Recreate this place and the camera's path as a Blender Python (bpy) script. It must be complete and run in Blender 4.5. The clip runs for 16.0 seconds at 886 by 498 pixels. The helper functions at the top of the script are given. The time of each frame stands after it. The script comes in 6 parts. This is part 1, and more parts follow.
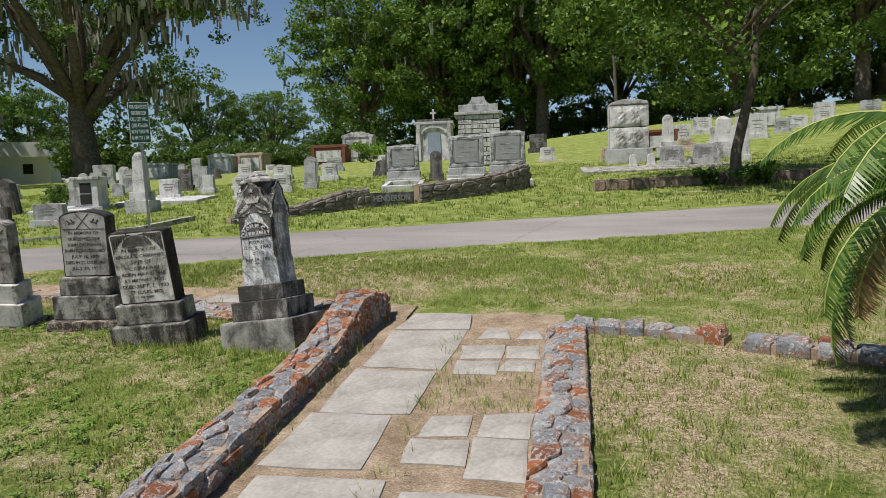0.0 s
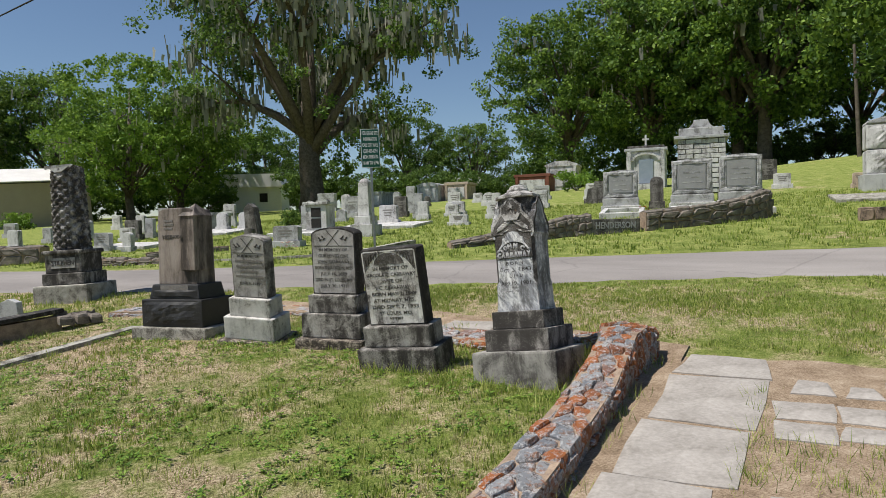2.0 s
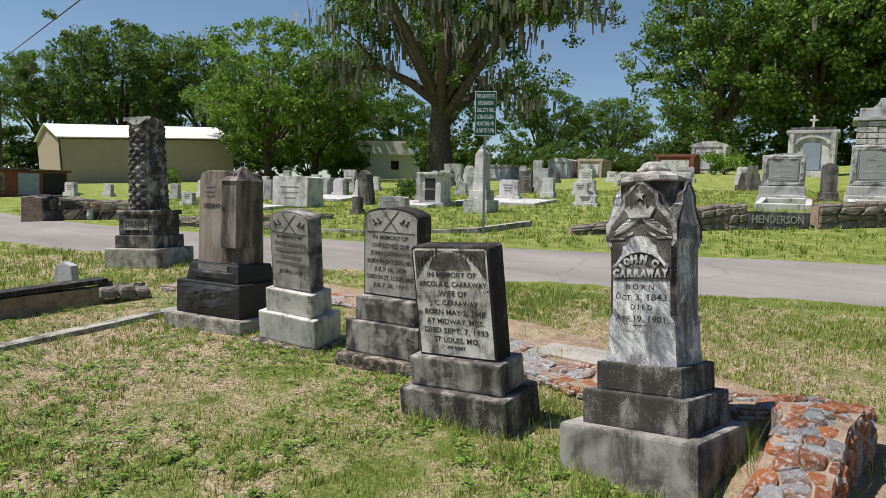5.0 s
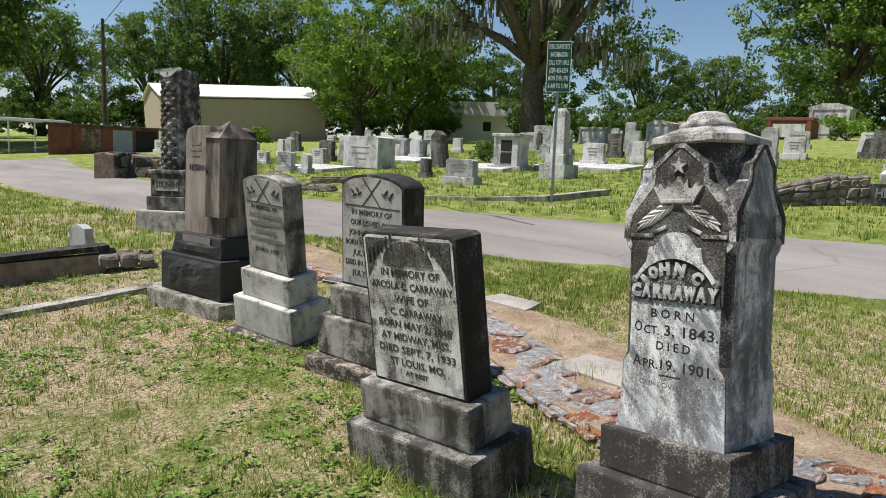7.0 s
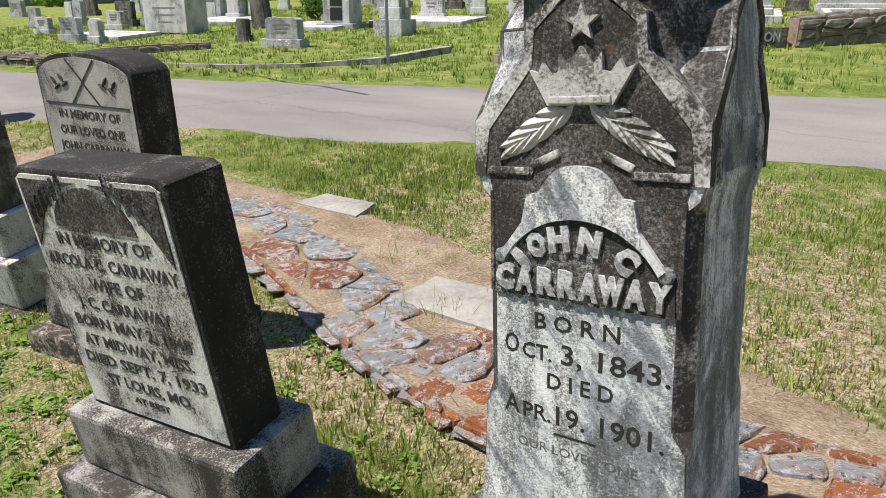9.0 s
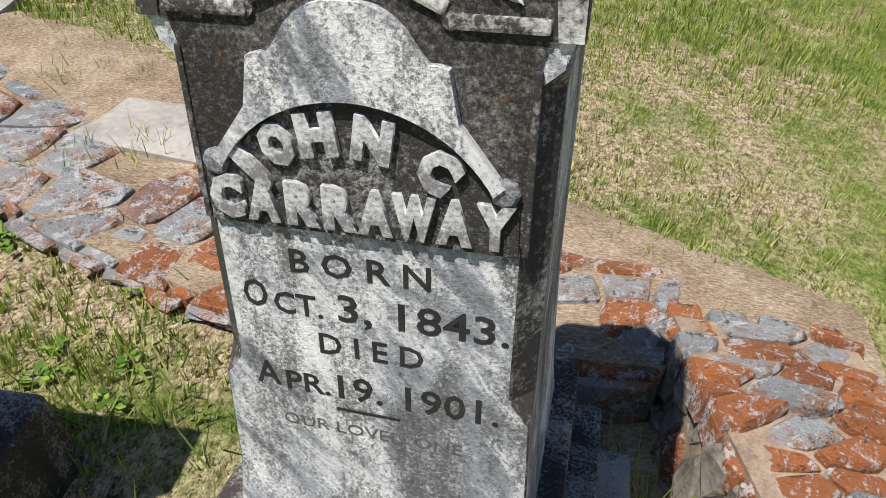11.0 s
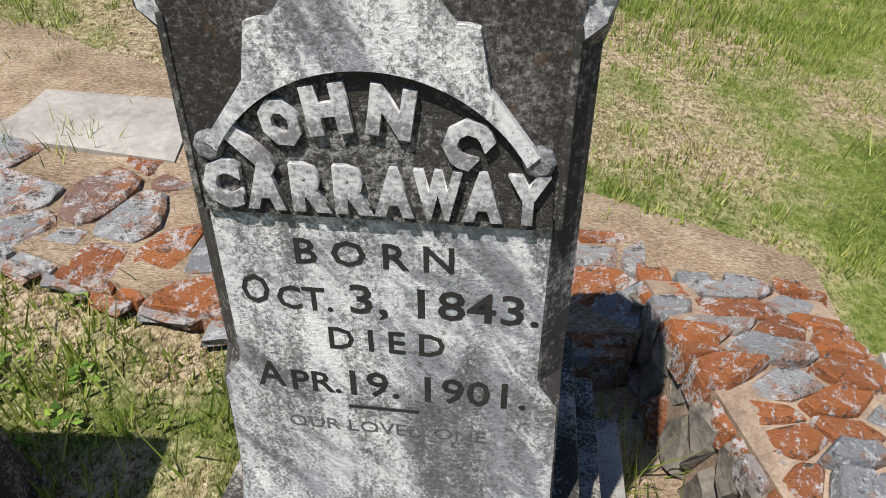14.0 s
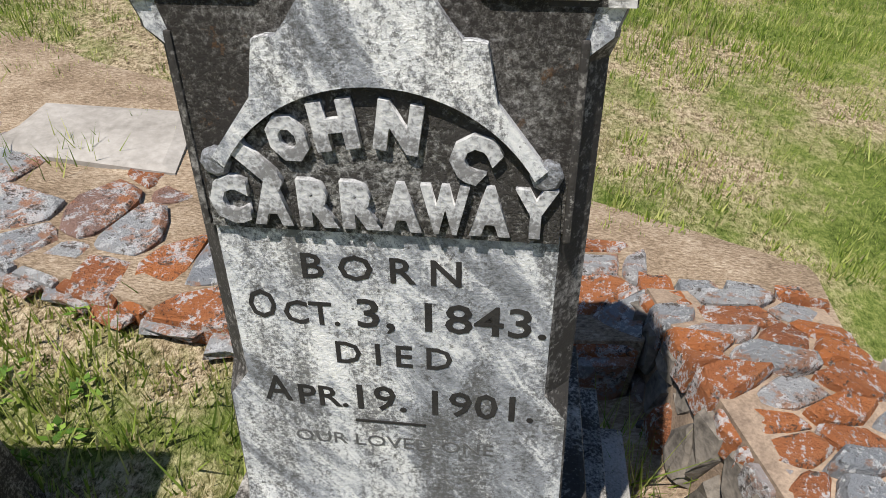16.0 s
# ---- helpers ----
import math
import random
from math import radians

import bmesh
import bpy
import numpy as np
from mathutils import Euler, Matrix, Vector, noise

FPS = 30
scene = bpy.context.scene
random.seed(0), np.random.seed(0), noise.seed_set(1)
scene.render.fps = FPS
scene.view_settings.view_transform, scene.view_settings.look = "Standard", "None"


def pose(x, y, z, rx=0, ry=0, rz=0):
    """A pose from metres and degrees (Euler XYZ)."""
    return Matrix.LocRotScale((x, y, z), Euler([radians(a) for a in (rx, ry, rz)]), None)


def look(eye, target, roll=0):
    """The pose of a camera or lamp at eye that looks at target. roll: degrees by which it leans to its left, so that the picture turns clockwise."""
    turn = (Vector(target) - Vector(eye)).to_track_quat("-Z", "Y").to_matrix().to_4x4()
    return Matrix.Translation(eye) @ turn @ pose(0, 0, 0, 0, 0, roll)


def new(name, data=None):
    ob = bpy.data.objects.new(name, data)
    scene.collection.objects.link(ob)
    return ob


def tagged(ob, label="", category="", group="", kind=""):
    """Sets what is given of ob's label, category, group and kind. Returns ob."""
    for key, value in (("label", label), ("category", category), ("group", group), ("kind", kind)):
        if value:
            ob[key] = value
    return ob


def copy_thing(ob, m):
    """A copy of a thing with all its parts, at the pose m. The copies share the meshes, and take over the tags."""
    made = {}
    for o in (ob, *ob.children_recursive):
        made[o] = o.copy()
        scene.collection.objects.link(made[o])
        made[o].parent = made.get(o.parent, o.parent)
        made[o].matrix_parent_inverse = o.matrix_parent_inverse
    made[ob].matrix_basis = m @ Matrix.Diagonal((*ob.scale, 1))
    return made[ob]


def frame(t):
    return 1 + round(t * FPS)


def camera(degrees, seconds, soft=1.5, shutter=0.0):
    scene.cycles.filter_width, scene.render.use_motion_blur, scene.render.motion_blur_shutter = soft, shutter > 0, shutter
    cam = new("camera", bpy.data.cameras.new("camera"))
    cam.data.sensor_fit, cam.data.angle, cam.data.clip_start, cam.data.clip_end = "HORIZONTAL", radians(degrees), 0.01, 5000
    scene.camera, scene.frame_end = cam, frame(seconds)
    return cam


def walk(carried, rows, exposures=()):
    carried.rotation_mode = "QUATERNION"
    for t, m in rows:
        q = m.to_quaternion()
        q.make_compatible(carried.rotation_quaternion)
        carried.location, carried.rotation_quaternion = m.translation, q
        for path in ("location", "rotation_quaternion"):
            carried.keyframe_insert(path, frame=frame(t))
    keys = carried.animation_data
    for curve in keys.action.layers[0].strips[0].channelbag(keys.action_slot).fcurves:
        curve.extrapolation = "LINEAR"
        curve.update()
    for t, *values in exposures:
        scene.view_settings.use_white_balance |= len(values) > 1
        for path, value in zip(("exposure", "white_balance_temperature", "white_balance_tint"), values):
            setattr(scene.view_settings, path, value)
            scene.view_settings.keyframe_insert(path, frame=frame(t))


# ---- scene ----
cam = camera(65.9, 16.0, soft=0.75)
PATH = [
    (0.0, (-0.335, 0.278, 1.445), (-0.724, 2.232, 1.271), -2.32),
    (0.5, (-0.511, 0.405, 1.434), (-1.160, 2.289, 1.264), -0.13),
    (1, (-0.698, 0.631, 1.434), (-1.542, 2.437, 1.265), -0.34),
    (1.5, (-0.875, 0.756, 1.454), (-1.821, 2.510, 1.291), -0.90),
    (2, (-1.051, 0.748, 1.365), (-1.970, 2.523, 1.299), -1.55),
    (2.5, (-1.168, 0.864, 1.352), (-2.158, 2.598, 1.232), -1.96),
    (3, (-1.238, 1.127, 1.389), (-2.369, 2.771, 1.255), -1.28),
    (3.5, (-1.337, 1.428, 1.392), (-2.501, 3.049, 1.255), -0.22),
    (3.7, (-1.400, 1.559, 1.409), (-2.565, 3.179, 1.271), 0.27),
    (5.8, (-1.730, 2.880, 1.456), (-3.032, 4.389, 1.293), 1.97),
    (6, (-1.744, 3.011, 1.462), (-3.071, 4.496, 1.289), 1.83),
    (6.5, (-1.803, 3.304, 1.490), (-3.209, 4.708, 1.258), 2.90),
    (7, (-1.953, 3.545, 1.485), (-3.377, 4.924, 1.221), 2.87),
    (7.5, (-2.134, 3.745, 1.495), (-3.550, 5.124, 1.189), 2.87),
    (8, (-2.226, 4.025, 1.495), (-3.598, 5.429, 1.113), 1.70),
    (8.5, (-2.322, 4.256, 1.516), (-3.585, 5.721, 1.010), 1.51),
    (9, (-2.510, 4.447, 1.498), (-3.545, 6.034, 0.858), 0.60),
    (9.5, (-2.709, 4.621, 1.492), (-3.347, 6.283, 0.582), 1.92),
    (10, (-2.702, 4.741, 1.480), (-3.131, 6.368, 0.399), 3.21),
    (10.2, (-2.677, 4.775, 1.478), (-3.062, 6.386, 0.358), 3.77),
    (12.3, (-2.762, 4.842, 1.431), (-2.770, 6.446, 0.237), 6.71),
    (12.5, (-2.766, 4.843, 1.432), (-2.774, 6.442, 0.231), 6.51),
    (13, (-2.769, 4.847, 1.434), (-2.782, 6.443, 0.229), 6.20),
    (13.5, (-2.770, 4.851, 1.431), (-2.783, 6.445, 0.222), 6.10),
    (14, (-2.773, 4.850, 1.429), (-2.776, 6.444, 0.220), 6.12),
    (14.5, (-2.774, 4.849, 1.432), (-2.771, 6.445, 0.226), 5.94),
    (15, (-2.779, 4.849, 1.432), (-2.778, 6.448, 0.230), 5.83),
    (15.5, (-2.780, 4.849, 1.431), (-2.779, 6.454, 0.237), 5.73),
    (16, (-2.780, 4.852, 1.432), (-2.782, 6.460, 0.243), 5.63),
]
walk(cam, [(t, look(eye, target, roll)) for t, eye, target, roll in PATH], exposures=[(0, 0.14), (3.5, 0.26), (7, 0.40), (9, 0.50), (10, 0.50), (12.5, 0.42), (16, 0.42)])

# ---- world and sun ----
SUN_TO = Vector((-0.31, -0.33, 0.89)).normalized()
world = bpy.data.worlds.new("sky")
scene.world = world
world.use_nodes = True
_wn = world.node_tree.nodes
_sky = _wn.new("ShaderNodeTexSky")
_sky.sky_type, _sky.sun_disc = "NISHITA", False
_sky.sun_elevation = math.asin(SUN_TO.z)
_sky.sun_rotation = math.atan2(SUN_TO.x, SUN_TO.y)
_sky.air_density, _sky.dust_density, _sky.ozone_density = 1.0, 0.15, 3.5
world.node_tree.links.new(_sky.outputs[0], _wn["Background"].inputs[0])
_wn["Background"].inputs[1].default_value = 0.078
sun = new("sun", bpy.data.lights.new("sun", "SUN"))
sun.data.energy, sun.data.angle, sun.data.color = 5.0, radians(0.53), (1.0, 0.955, 0.88)
sun.matrix_world = look(SUN_TO * 50, (0, 0, 0))

# ---- materials ----


class Nodes:
    """A short way to write a node material."""

    def __init__(self, name, rough=0.9, metal=0.0, spec=0.3):
        self.mat = bpy.data.materials.new(name)
        self.mat.use_nodes = True
        self.t = self.mat.node_tree
        self.b = self.t.nodes["Principled BSDF"]
        self.b.inputs["Roughness"].default_value = rough
        self.b.inputs["Metallic"].default_value = metal
        self.b.inputs["Specular IOR Level"].default_value = spec
        self.co = self.t.nodes.new("ShaderNodeTexCoord").outputs["Object"]

    def put(self, socket, value):
        if isinstance(value, bpy.types.NodeSocket):
            self.t.links.new(value, socket)
        else:
            socket.default_value = value

    def stretch(self, sx, sy, sz, shift=(0, 0, 0)):
        n = self.t.nodes.new("ShaderNodeMapping")
        n.inputs["Scale"].default_value = (sx, sy, sz)
        self.put(n.inputs["Location"], shift)
        self.put(n.inputs["Vector"], self.co)
        return n.outputs[0]

    def turned(self, degrees, sx, sy, sz, shift=(0, 0, 0)):
        n = self.t.nodes.new("ShaderNodeMapping")
        n.inputs["Rotation"].default_value = (0, math.radians(degrees), 0)
        self.put(n.inputs["Vector"], self.co)
        m = self.t.nodes.new("ShaderNodeMapping")
        m.inputs["Scale"].default_value = (sx, sy, sz)
        self.put(m.inputs["Location"], shift)
        self.put(m.inputs["Vector"], n.outputs[0])
        return m.outputs[0]

    def noise(self, scale, detail=4, rough=0.6, co=None, distort=0.0):
        n = self.t.nodes.new("ShaderNodeTexNoise")
        n.inputs["Scale"].default_value, n.inputs["Detail"].default_value = scale, detail
        n.inputs["Roughness"].default_value, n.inputs["Distortion"].default_value = rough, distort
        self.put(n.inputs["Vector"], co or self.co)
        return n.outputs["Fac"]

    def cells(self, scale, co=None, feature="F1"):
        n = self.t.nodes.new("ShaderNodeTexVoronoi")
        n.feature = feature
        n.inputs["Scale"].default_value = scale
        self.put(n.inputs["Vector"], co or self.co)
        return n.outputs["Distance"]

    def ramp(self, fac, *stops):
        n = self.t.nodes.new("ShaderNodeValToRGB")
        e = n.color_ramp.elements
        while len(e) < len(stops):
            e.new(0.5)
        for k, (at, c) in enumerate(stops):
            e[k].position = at
            e[k].color = (c, c, c, 1) if isinstance(c, (int, float)) else (*c, 1)
        self.put(n.inputs[0], fac)
        return n.outputs[0]

    def mix(self, fac, a, b, kind="MIX"):
        n = self.t.nodes.new("ShaderNodeMix")
        n.data_type, n.blend_type = "RGBA", kind
        for s, v in ((n.inputs[0], fac), (n.inputs[6], a), (n.inputs[7], b)):
            self.put(s, (*v, 1) if isinstance(v, tuple) and len(v) == 3 else v)
        return n.outputs[2]

    def maths(self, op, a, b=0.0):
        n = self.t.nodes.new("ShaderNodeMath")
        n.operation = op
        self.put(n.inputs[0], a), self.put(n.inputs[1], b)
        return n.outputs[0]

    def rand(self, island=False):
        if island:
            return self.t.nodes.new("ShaderNodeNewGeometry").outputs["Random Per Island"]
        return self.t.nodes.new("ShaderNodeObjectInfo").outputs["Random"]

    def done(self, colour, height=None, bump=0.3, dist=0.01, rough=None):
        self.put(self.b.inputs["Base Color"], (*colour, 1) if isinstance(colour, tuple) else colour)
        if height is not None:
            n = self.t.nodes.new("ShaderNodeBump")
            n.inputs["Strength"].default_value, n.inputs["Distance"].default_value = bump, dist
            self.put(n.inputs["Height"], height)
            self.put(self.b.inputs["Normal"], n.outputs[0])
        if rough is not None:
            self.put(self.b.inputs["Roughness"], rough)
        return self.mat


def weathered(name, pale, mid, dark, amount=0.5, scale=6.0, streak=0.4, grain=160.0, rough=0.8, shift=0.0, spec=0.3):
    """Old stone: pale body, grey blotches, black lichen in patches and runs."""
    n = Nodes(name, rough, 0, spec)
    blot = n.noise(scale, 7, 0.68, n.stretch(1, 1, 1, (shift, shift, shift)), 0.4)
    runs = n.noise(scale * 1.6, 6, 0.65, n.stretch(1, 1, 0.16, (shift, 3, 0)), 0.3)
    speck = n.noise(grain, 3, 0.7)
    f = n.mix(streak, blot, runs)
    f = n.mix(0.32, f, speck)
    lo = 0.62 - 0.25 * amount
    spots = n.noise(grain * 0.42, 4, 0.8, n.stretch(1, 1, 1, (shift, 1, 2)))
    col = n.ramp(f, (max(lo - 0.09, 0.0), pale), (lo - 0.005, mid), (lo + 0.045, dark), (min(lo + 0.2, 1.0), tuple(c * 0.6 for c in dark)))
    col = n.mix(n.ramp(spots, (0.60, 0.0), (0.66, 0.6)), col, dark)
    col = n.mix(n.ramp(spots, (0.33, 0.45), (0.39, 0.0)), col, pale)
    return n.done(col, n.mix(0.5, speck, blot), 0.5, 0.005)


def simple(name, a, b, scale=8.0, rough=0.8, bump=0.15, metal=0.0, detail=6):
    n = Nodes(name, rough, metal)
    f = n.noise(scale, detail, 0.65)
    g = n.noise(scale * 14, 3, 0.6)
    return n.done(n.ramp(n.mix(0.35, f, g), (0.36, a), (0.64, b)), n.mix(0.6, f, g), bump, 0.006)


def marble_material():
    """White marble gone blue-grey in slanting veins, with black grime runs and sugar grain."""
    n = Nodes("lichened_white_marble", 0.68, 0, 0.35)
    broad = n.noise(6.5, 6, 0.62, n.turned(34, 1.0, 1.0, 0.30, (2, 0, 0.4)), 0.7)
    vein = n.noise(26, 7, 0.72, n.turned(38, 1.4, 1.0, 0.35, (0, 5, 0)), 0.9)
    patch = n.noise(7, 7, 0.75, n.stretch(1, 1, 0.7, (3.7, 5, 0)), 0.3)
    runs = n.noise(22, 6, 0.7, n.stretch(1.3, 1.3, 0.10, (0.7, 5, 0)), 0.4)
    speck = n.noise(330, 3, 0.75)
    f = n.mix(0.14, n.mix(0.42, broad, vein), speck)
    col = n.ramp(f, (0.43, (0.74, 0.73, 0.715)), (0.48, (0.58, 0.58, 0.585)), (0.525, (0.29, 0.30, 0.325)), (0.60, (0.13, 0.135, 0.145)))
    soot = n.mix(0.30, n.mix(0.45, patch, runs), speck)
    col = n.mix(n.ramp(soot, (0.485, 0.0), (0.56, 0.85)), col, (0.085, 0.082, 0.08))
    grime = n.ramp(n.noise(85, 5, 0.8), (0.585, 0.0), (0.64, 0.75))
    return n.done(n.mix(grime, col, (0.07, 0.066, 0.062)), n.mix(0.5, speck, n.noise(120, 4, 0.7)), 0.6, 0.004)


def name_field_material():
    """Pecked ground of the name: pale in the middle of its patches, black in the pits."""
    n = Nodes("pecked_grey_marble", 0.9, 0, 0.2)
    patch = n.noise(8, 5, 0.65)
    peck = n.noise(190, 4, 0.8)
    col = n.ramp(n.mix(0.5, patch, peck), (0.38, (0.46, 0.45, 0.435)), (0.455, (0.20, 0.195, 0.185)), (0.52, (0.05, 0.046, 0.042)))
    return n.done(col, peck, 1.0, 0.006)


def pecked_material():
    """Coarsely pecked ground of the carving: near black, with grey grains and rusty lichen."""
    n = Nodes("pecked_black_marble", 0.95, 0, 0.2)
    peck = n.noise(170, 5, 0.85)
    patch = n.noise(11, 5, 0.7)
    col = n.ramp(n.mix(0.62, patch, peck), (0.38, (0.34, 0.33, 0.315)), (0.46, (0.13, 0.122, 0.113)), (0.53, (0.045, 0.04, 0.036)))
    rust = n.ramp(n.noise(34, 5, 0.8), (0.60, 0.0), (0.67, 0.7))
    return n.done(n.mix(rust, col, (0.16, 0.085, 0.04)), peck, 1.0, 0.007)


def ground_material():
    """Mown lawn: straw litter and bare sandy soil near the graves, greener towards and beyond the lane."""
    n = Nodes("lawn_soil", 1.0, 0, 0.05)
    big = n.noise(0.35, 4, 0.6)
    mid = n.noise(2.4, 6, 0.72)
    fine = n.noise(42.0, 5, 0.8)
    litter = n.noise(130.0, 3, 0.7, n.stretch(1.0, 0.45, 1.0), 1.2)
    mixed = n.mix(0.5, fine, litter)
    green = n.ramp(n.mix(0.65, mid, mixed), (0.37, (0.035, 0.055, 0.010)), (0.48, (0.17, 0.22, 0.05)), (0.59, (0.40, 0.40, 0.14)))
    straw = n.ramp(mixed, (0.39, (0.05, 0.036, 0.02)), (0.475, (0.31, 0.235, 0.14)), (0.57, (0.68, 0.56, 0.39)))
    place = n.t.nodes.new("ShaderNodeSeparateXYZ")
    n.put(place.inputs[0], n.co)
    lush = n.ramp(n.maths("MULTIPLY", place.outputs[1], 0.05), (0.36, 0.0), (0.50, 0.12))
    f = n.ramp(n.maths("SUBTRACT", n.mix(0.55, big, mid), lush), (0.44, 0.0), (0.55, 1.0))
    return n.done(n.mix(f, green, straw), mixed, 1.0, 0.03)


def path_soil_material():
    n = Nodes("pine_straw_soil", 1.0, 0, 0.05)
    f = n.noise(5, 6, 0.7)
    g = n.noise(70, 4, 0.75, n.stretch(1, 2.2, 1))
    h = n.mix(0.6, f, g)
    return n.done(n.ramp(h, (0.36, (0.13, 0.092, 0.062)), (0.5, (0.33, 0.245, 0.17)), (0.62, (0.54, 0.44, 0.335))), g, 0.7, 0.02)


def see_through(n, col, share):
    """Lets light through a thin blade or leaf."""
    tr = n.t.nodes.new("ShaderNodeBsdfTranslucent")
    n.put(tr.inputs[0], n.mix(0.35, col, (0.25, 0.36, 0.05)))
    add = n.t.nodes.new("ShaderNodeMixShader")
    add.inputs[0].default_value = share
    n.t.links.new(n.b.outputs[0], add.inputs[1])
    n.t.links.new(tr.outputs[0], add.inputs[2])
    n.t.links.new(add.outputs[0], n.t.nodes["Material Output"].inputs[0])
    return n.mat


def grass_material(name, a, b, c):
    n = Nodes(name, 0.75, 0, 0.25)
    r = n.rand(island=True)
    patch = n.noise(0.9, 3, 0.6)
    col = n.ramp(n.mix(0.30, r, patch), (0.15, a), (0.5, b), (0.85, c))
    n.done(col)
    return see_through(n, col, 0.35)


def leaf_material(name, a, b, c):
    n = Nodes(name, 0.6, 0, 0.25)
    r = n.rand(island=True)
    col = n.ramp(r, (0.0, a), (0.55, b), (1.0, c))
    n.done(col)
    return see_through(n, col, 0.32)


def road_material():
    n = Nodes("worn_asphalt", 0.95, 0, 0.15)
    big = n.noise(0.7, 5, 0.6, n.stretch(0.4, 1.4, 1))
    fine = n.noise(90, 3, 0.7)
    col = n.ramp(n.mix(0.4, big, fine), (0.32, (0.15, 0.137, 0.13)), (0.5, (0.235, 0.215, 0.205)), (0.68, (0.32, 0.295, 0.28)))
    crack = n.ramp(n.cells(0.45, n.mix(0.2, n.co, n.noise(3, 4)), "DISTANCE_TO_EDGE"), (0.0, 0.80), (0.010, 1.0))
    return n.done(n.mix(1.0, col, crack, "MULTIPLY"), fine, 0.4, 0.01)


def rubble_material(name, cut=0.5):
    """Field stones: each piece its own colour, blue-grey to rust red, under pale lichen crusts."""
    n = Nodes(name, 0.9, 0, 0.25)
    r = n.rand()
    base = n.ramp(r, (0.0, (0.20, 0.215, 0.24)), (cut - 0.10, (0.36, 0.36, 0.365)), (cut, (0.22, 0.085, 0.045)), (1.0, (0.42, 0.145, 0.05)))
    broad = n.noise(7, 6, 0.72, n.stretch(1, 1, 1, (4, 2, 1)))
    f = n.noise(15, 7, 0.75, None, 0.5)
    g = n.noise(120, 4, 0.75)
    base = n.mix(n.ramp(broad, (0.50, 0.0), (0.56, 0.8)), base, n.mix(r, (0.30, 0.16, 0.09), (0.40, 0.15, 0.06)))
    crust = n.ramp(n.mix(0.36, f, g), (0.505, 0.0), (0.545, 1.0))
    col = n.mix(crust, base, n.mix(0.80, base, (0.60, 0.60, 0.61)))
    dirt = n.ramp(n.mix(0.4, n.noise(24, 6, 0.75), g), (0.535, 0.0), (0.59, 0.9))
    col = n.mix(dirt, col, (0.055, 0.038, 0.028))
    return n.done(col, n.mix(0.45, n.noise(30, 6, 0.75), g), 1.0, 0.022)


M_GROUND = ground_material()
M_PATHSOIL = path_soil_material()
M_ROAD = road_material()
M_BLADE = grass_material("grass_blades", (0.06, 0.115, 0.016), (0.28, 0.365, 0.058), (0.60, 0.585, 0.22))
M_BLADE_DRY = grass_material("dry_grass_blades", (0.20, 0.17, 0.07), (0.42, 0.35, 0.18), (0.66, 0.55, 0.34))
M_WEED = leaf_material("weed_leaves", (0.06, 0.13, 0.02), (0.15, 0.27, 0.035), (0.28, 0.40, 0.07))
M_MARBLE = marble_material()
M_NAMEFIELD = name_field_material()
M_PLINTH = weathered("grey_granite_plinth", (0.34, 0.325, 0.30), (0.24, 0.23, 0.21), (0.06, 0.054, 0.05), 0.42, 4.0, 0.3, 240, 0.9, 17.0)
M_MARBLE_DARK = weathered("blackened_marble", (0.42, 0.40, 0.38), (0.17, 0.16, 0.15), (0.04, 0.036, 0.033), 0.66, 9.0, 0.45, 190, 0.8)
M_COPING = weathered("grey_coping_marble", (0.56, 0.54, 0.52), (0.26, 0.25, 0.24), (0.05, 0.045, 0.04), 0.52, 12.0, 0.3, 200, 0.8, 19.0)
M_GRANITE = weathered("weathered_grey_granite", (0.46, 0.44, 0.41), (0.25, 0.235, 0.215), (0.05, 0.044, 0.04), 0.55, 7.0, 0.4, 220, 0.8, 5.0)
# Black with lichen; on the tablet dies its colour also carries their sides' shade.
M_GRANITE_DARK = weathered("blackened_granite", (0.36, 0.345, 0.32), (0.12, 0.11, 0.1), (0.026, 0.023, 0.021), 0.76, 7.0, 0.5, 220, 0.8, 9.0)
M_BROWNSTONE = weathered("brown_grey_granite", (0.33, 0.285, 0.25), (0.20, 0.165, 0.14), (0.06, 0.048, 0.04), 0.55, 4.0, 0.75, 260, 0.6, 2.0)
M_CONCRETE = weathered("old_concrete", (0.44, 0.42, 0.38), (0.30, 0.285, 0.25), (0.12, 0.11, 0.095), 0.45, 5.0, 0.3, 120, 0.95, 1.0, 0.1)
M_FLAG = simple("pale_flagstone", (0.22, 0.20, 0.178), (0.40, 0.37, 0.34), 3.0, 0.95, 0.5, 0.0, 10)
M_RUBBLE = rubble_material("rust_rubble", 0.42)
M_RUBBLE_GREY = rubble_material("grey_rubble", 0.9)
M_MORTAR = simple("sandy_mortar", (0.16, 0.115, 0.085), (0.40, 0.30, 0.22), 12, 0.98, 0.6)
M_BLACK = simple("plain_black", (0.012, 0.011, 0.01), (0.035, 0.032, 0.03), 30, 0.9)
M_LETTER = weathered("raised_letter_marble", (0.62, 0.61, 0.595), (0.42, 0.42, 0.43), (0.20, 0.195, 0.195), 0.5, 16, 0.2, 200, 0.75)
M_BASE = weathered("blackened_base_stone", (0.43, 0.41, 0.38), (0.21, 0.195, 0.18), (0.045, 0.04, 0.036), 0.64, 6.0, 0.45, 200, 0.85, 12.0)
M_MARBLE_GREY = weathered("dirty_grey_marble", (0.50, 0.48, 0.46), (0.36, 0.345, 0.33), (0.12, 0.11, 0.10), 0.45, 10.0, 0.2, 200, 0.8, 15.0)
M_STIPPLE = pecked_material()
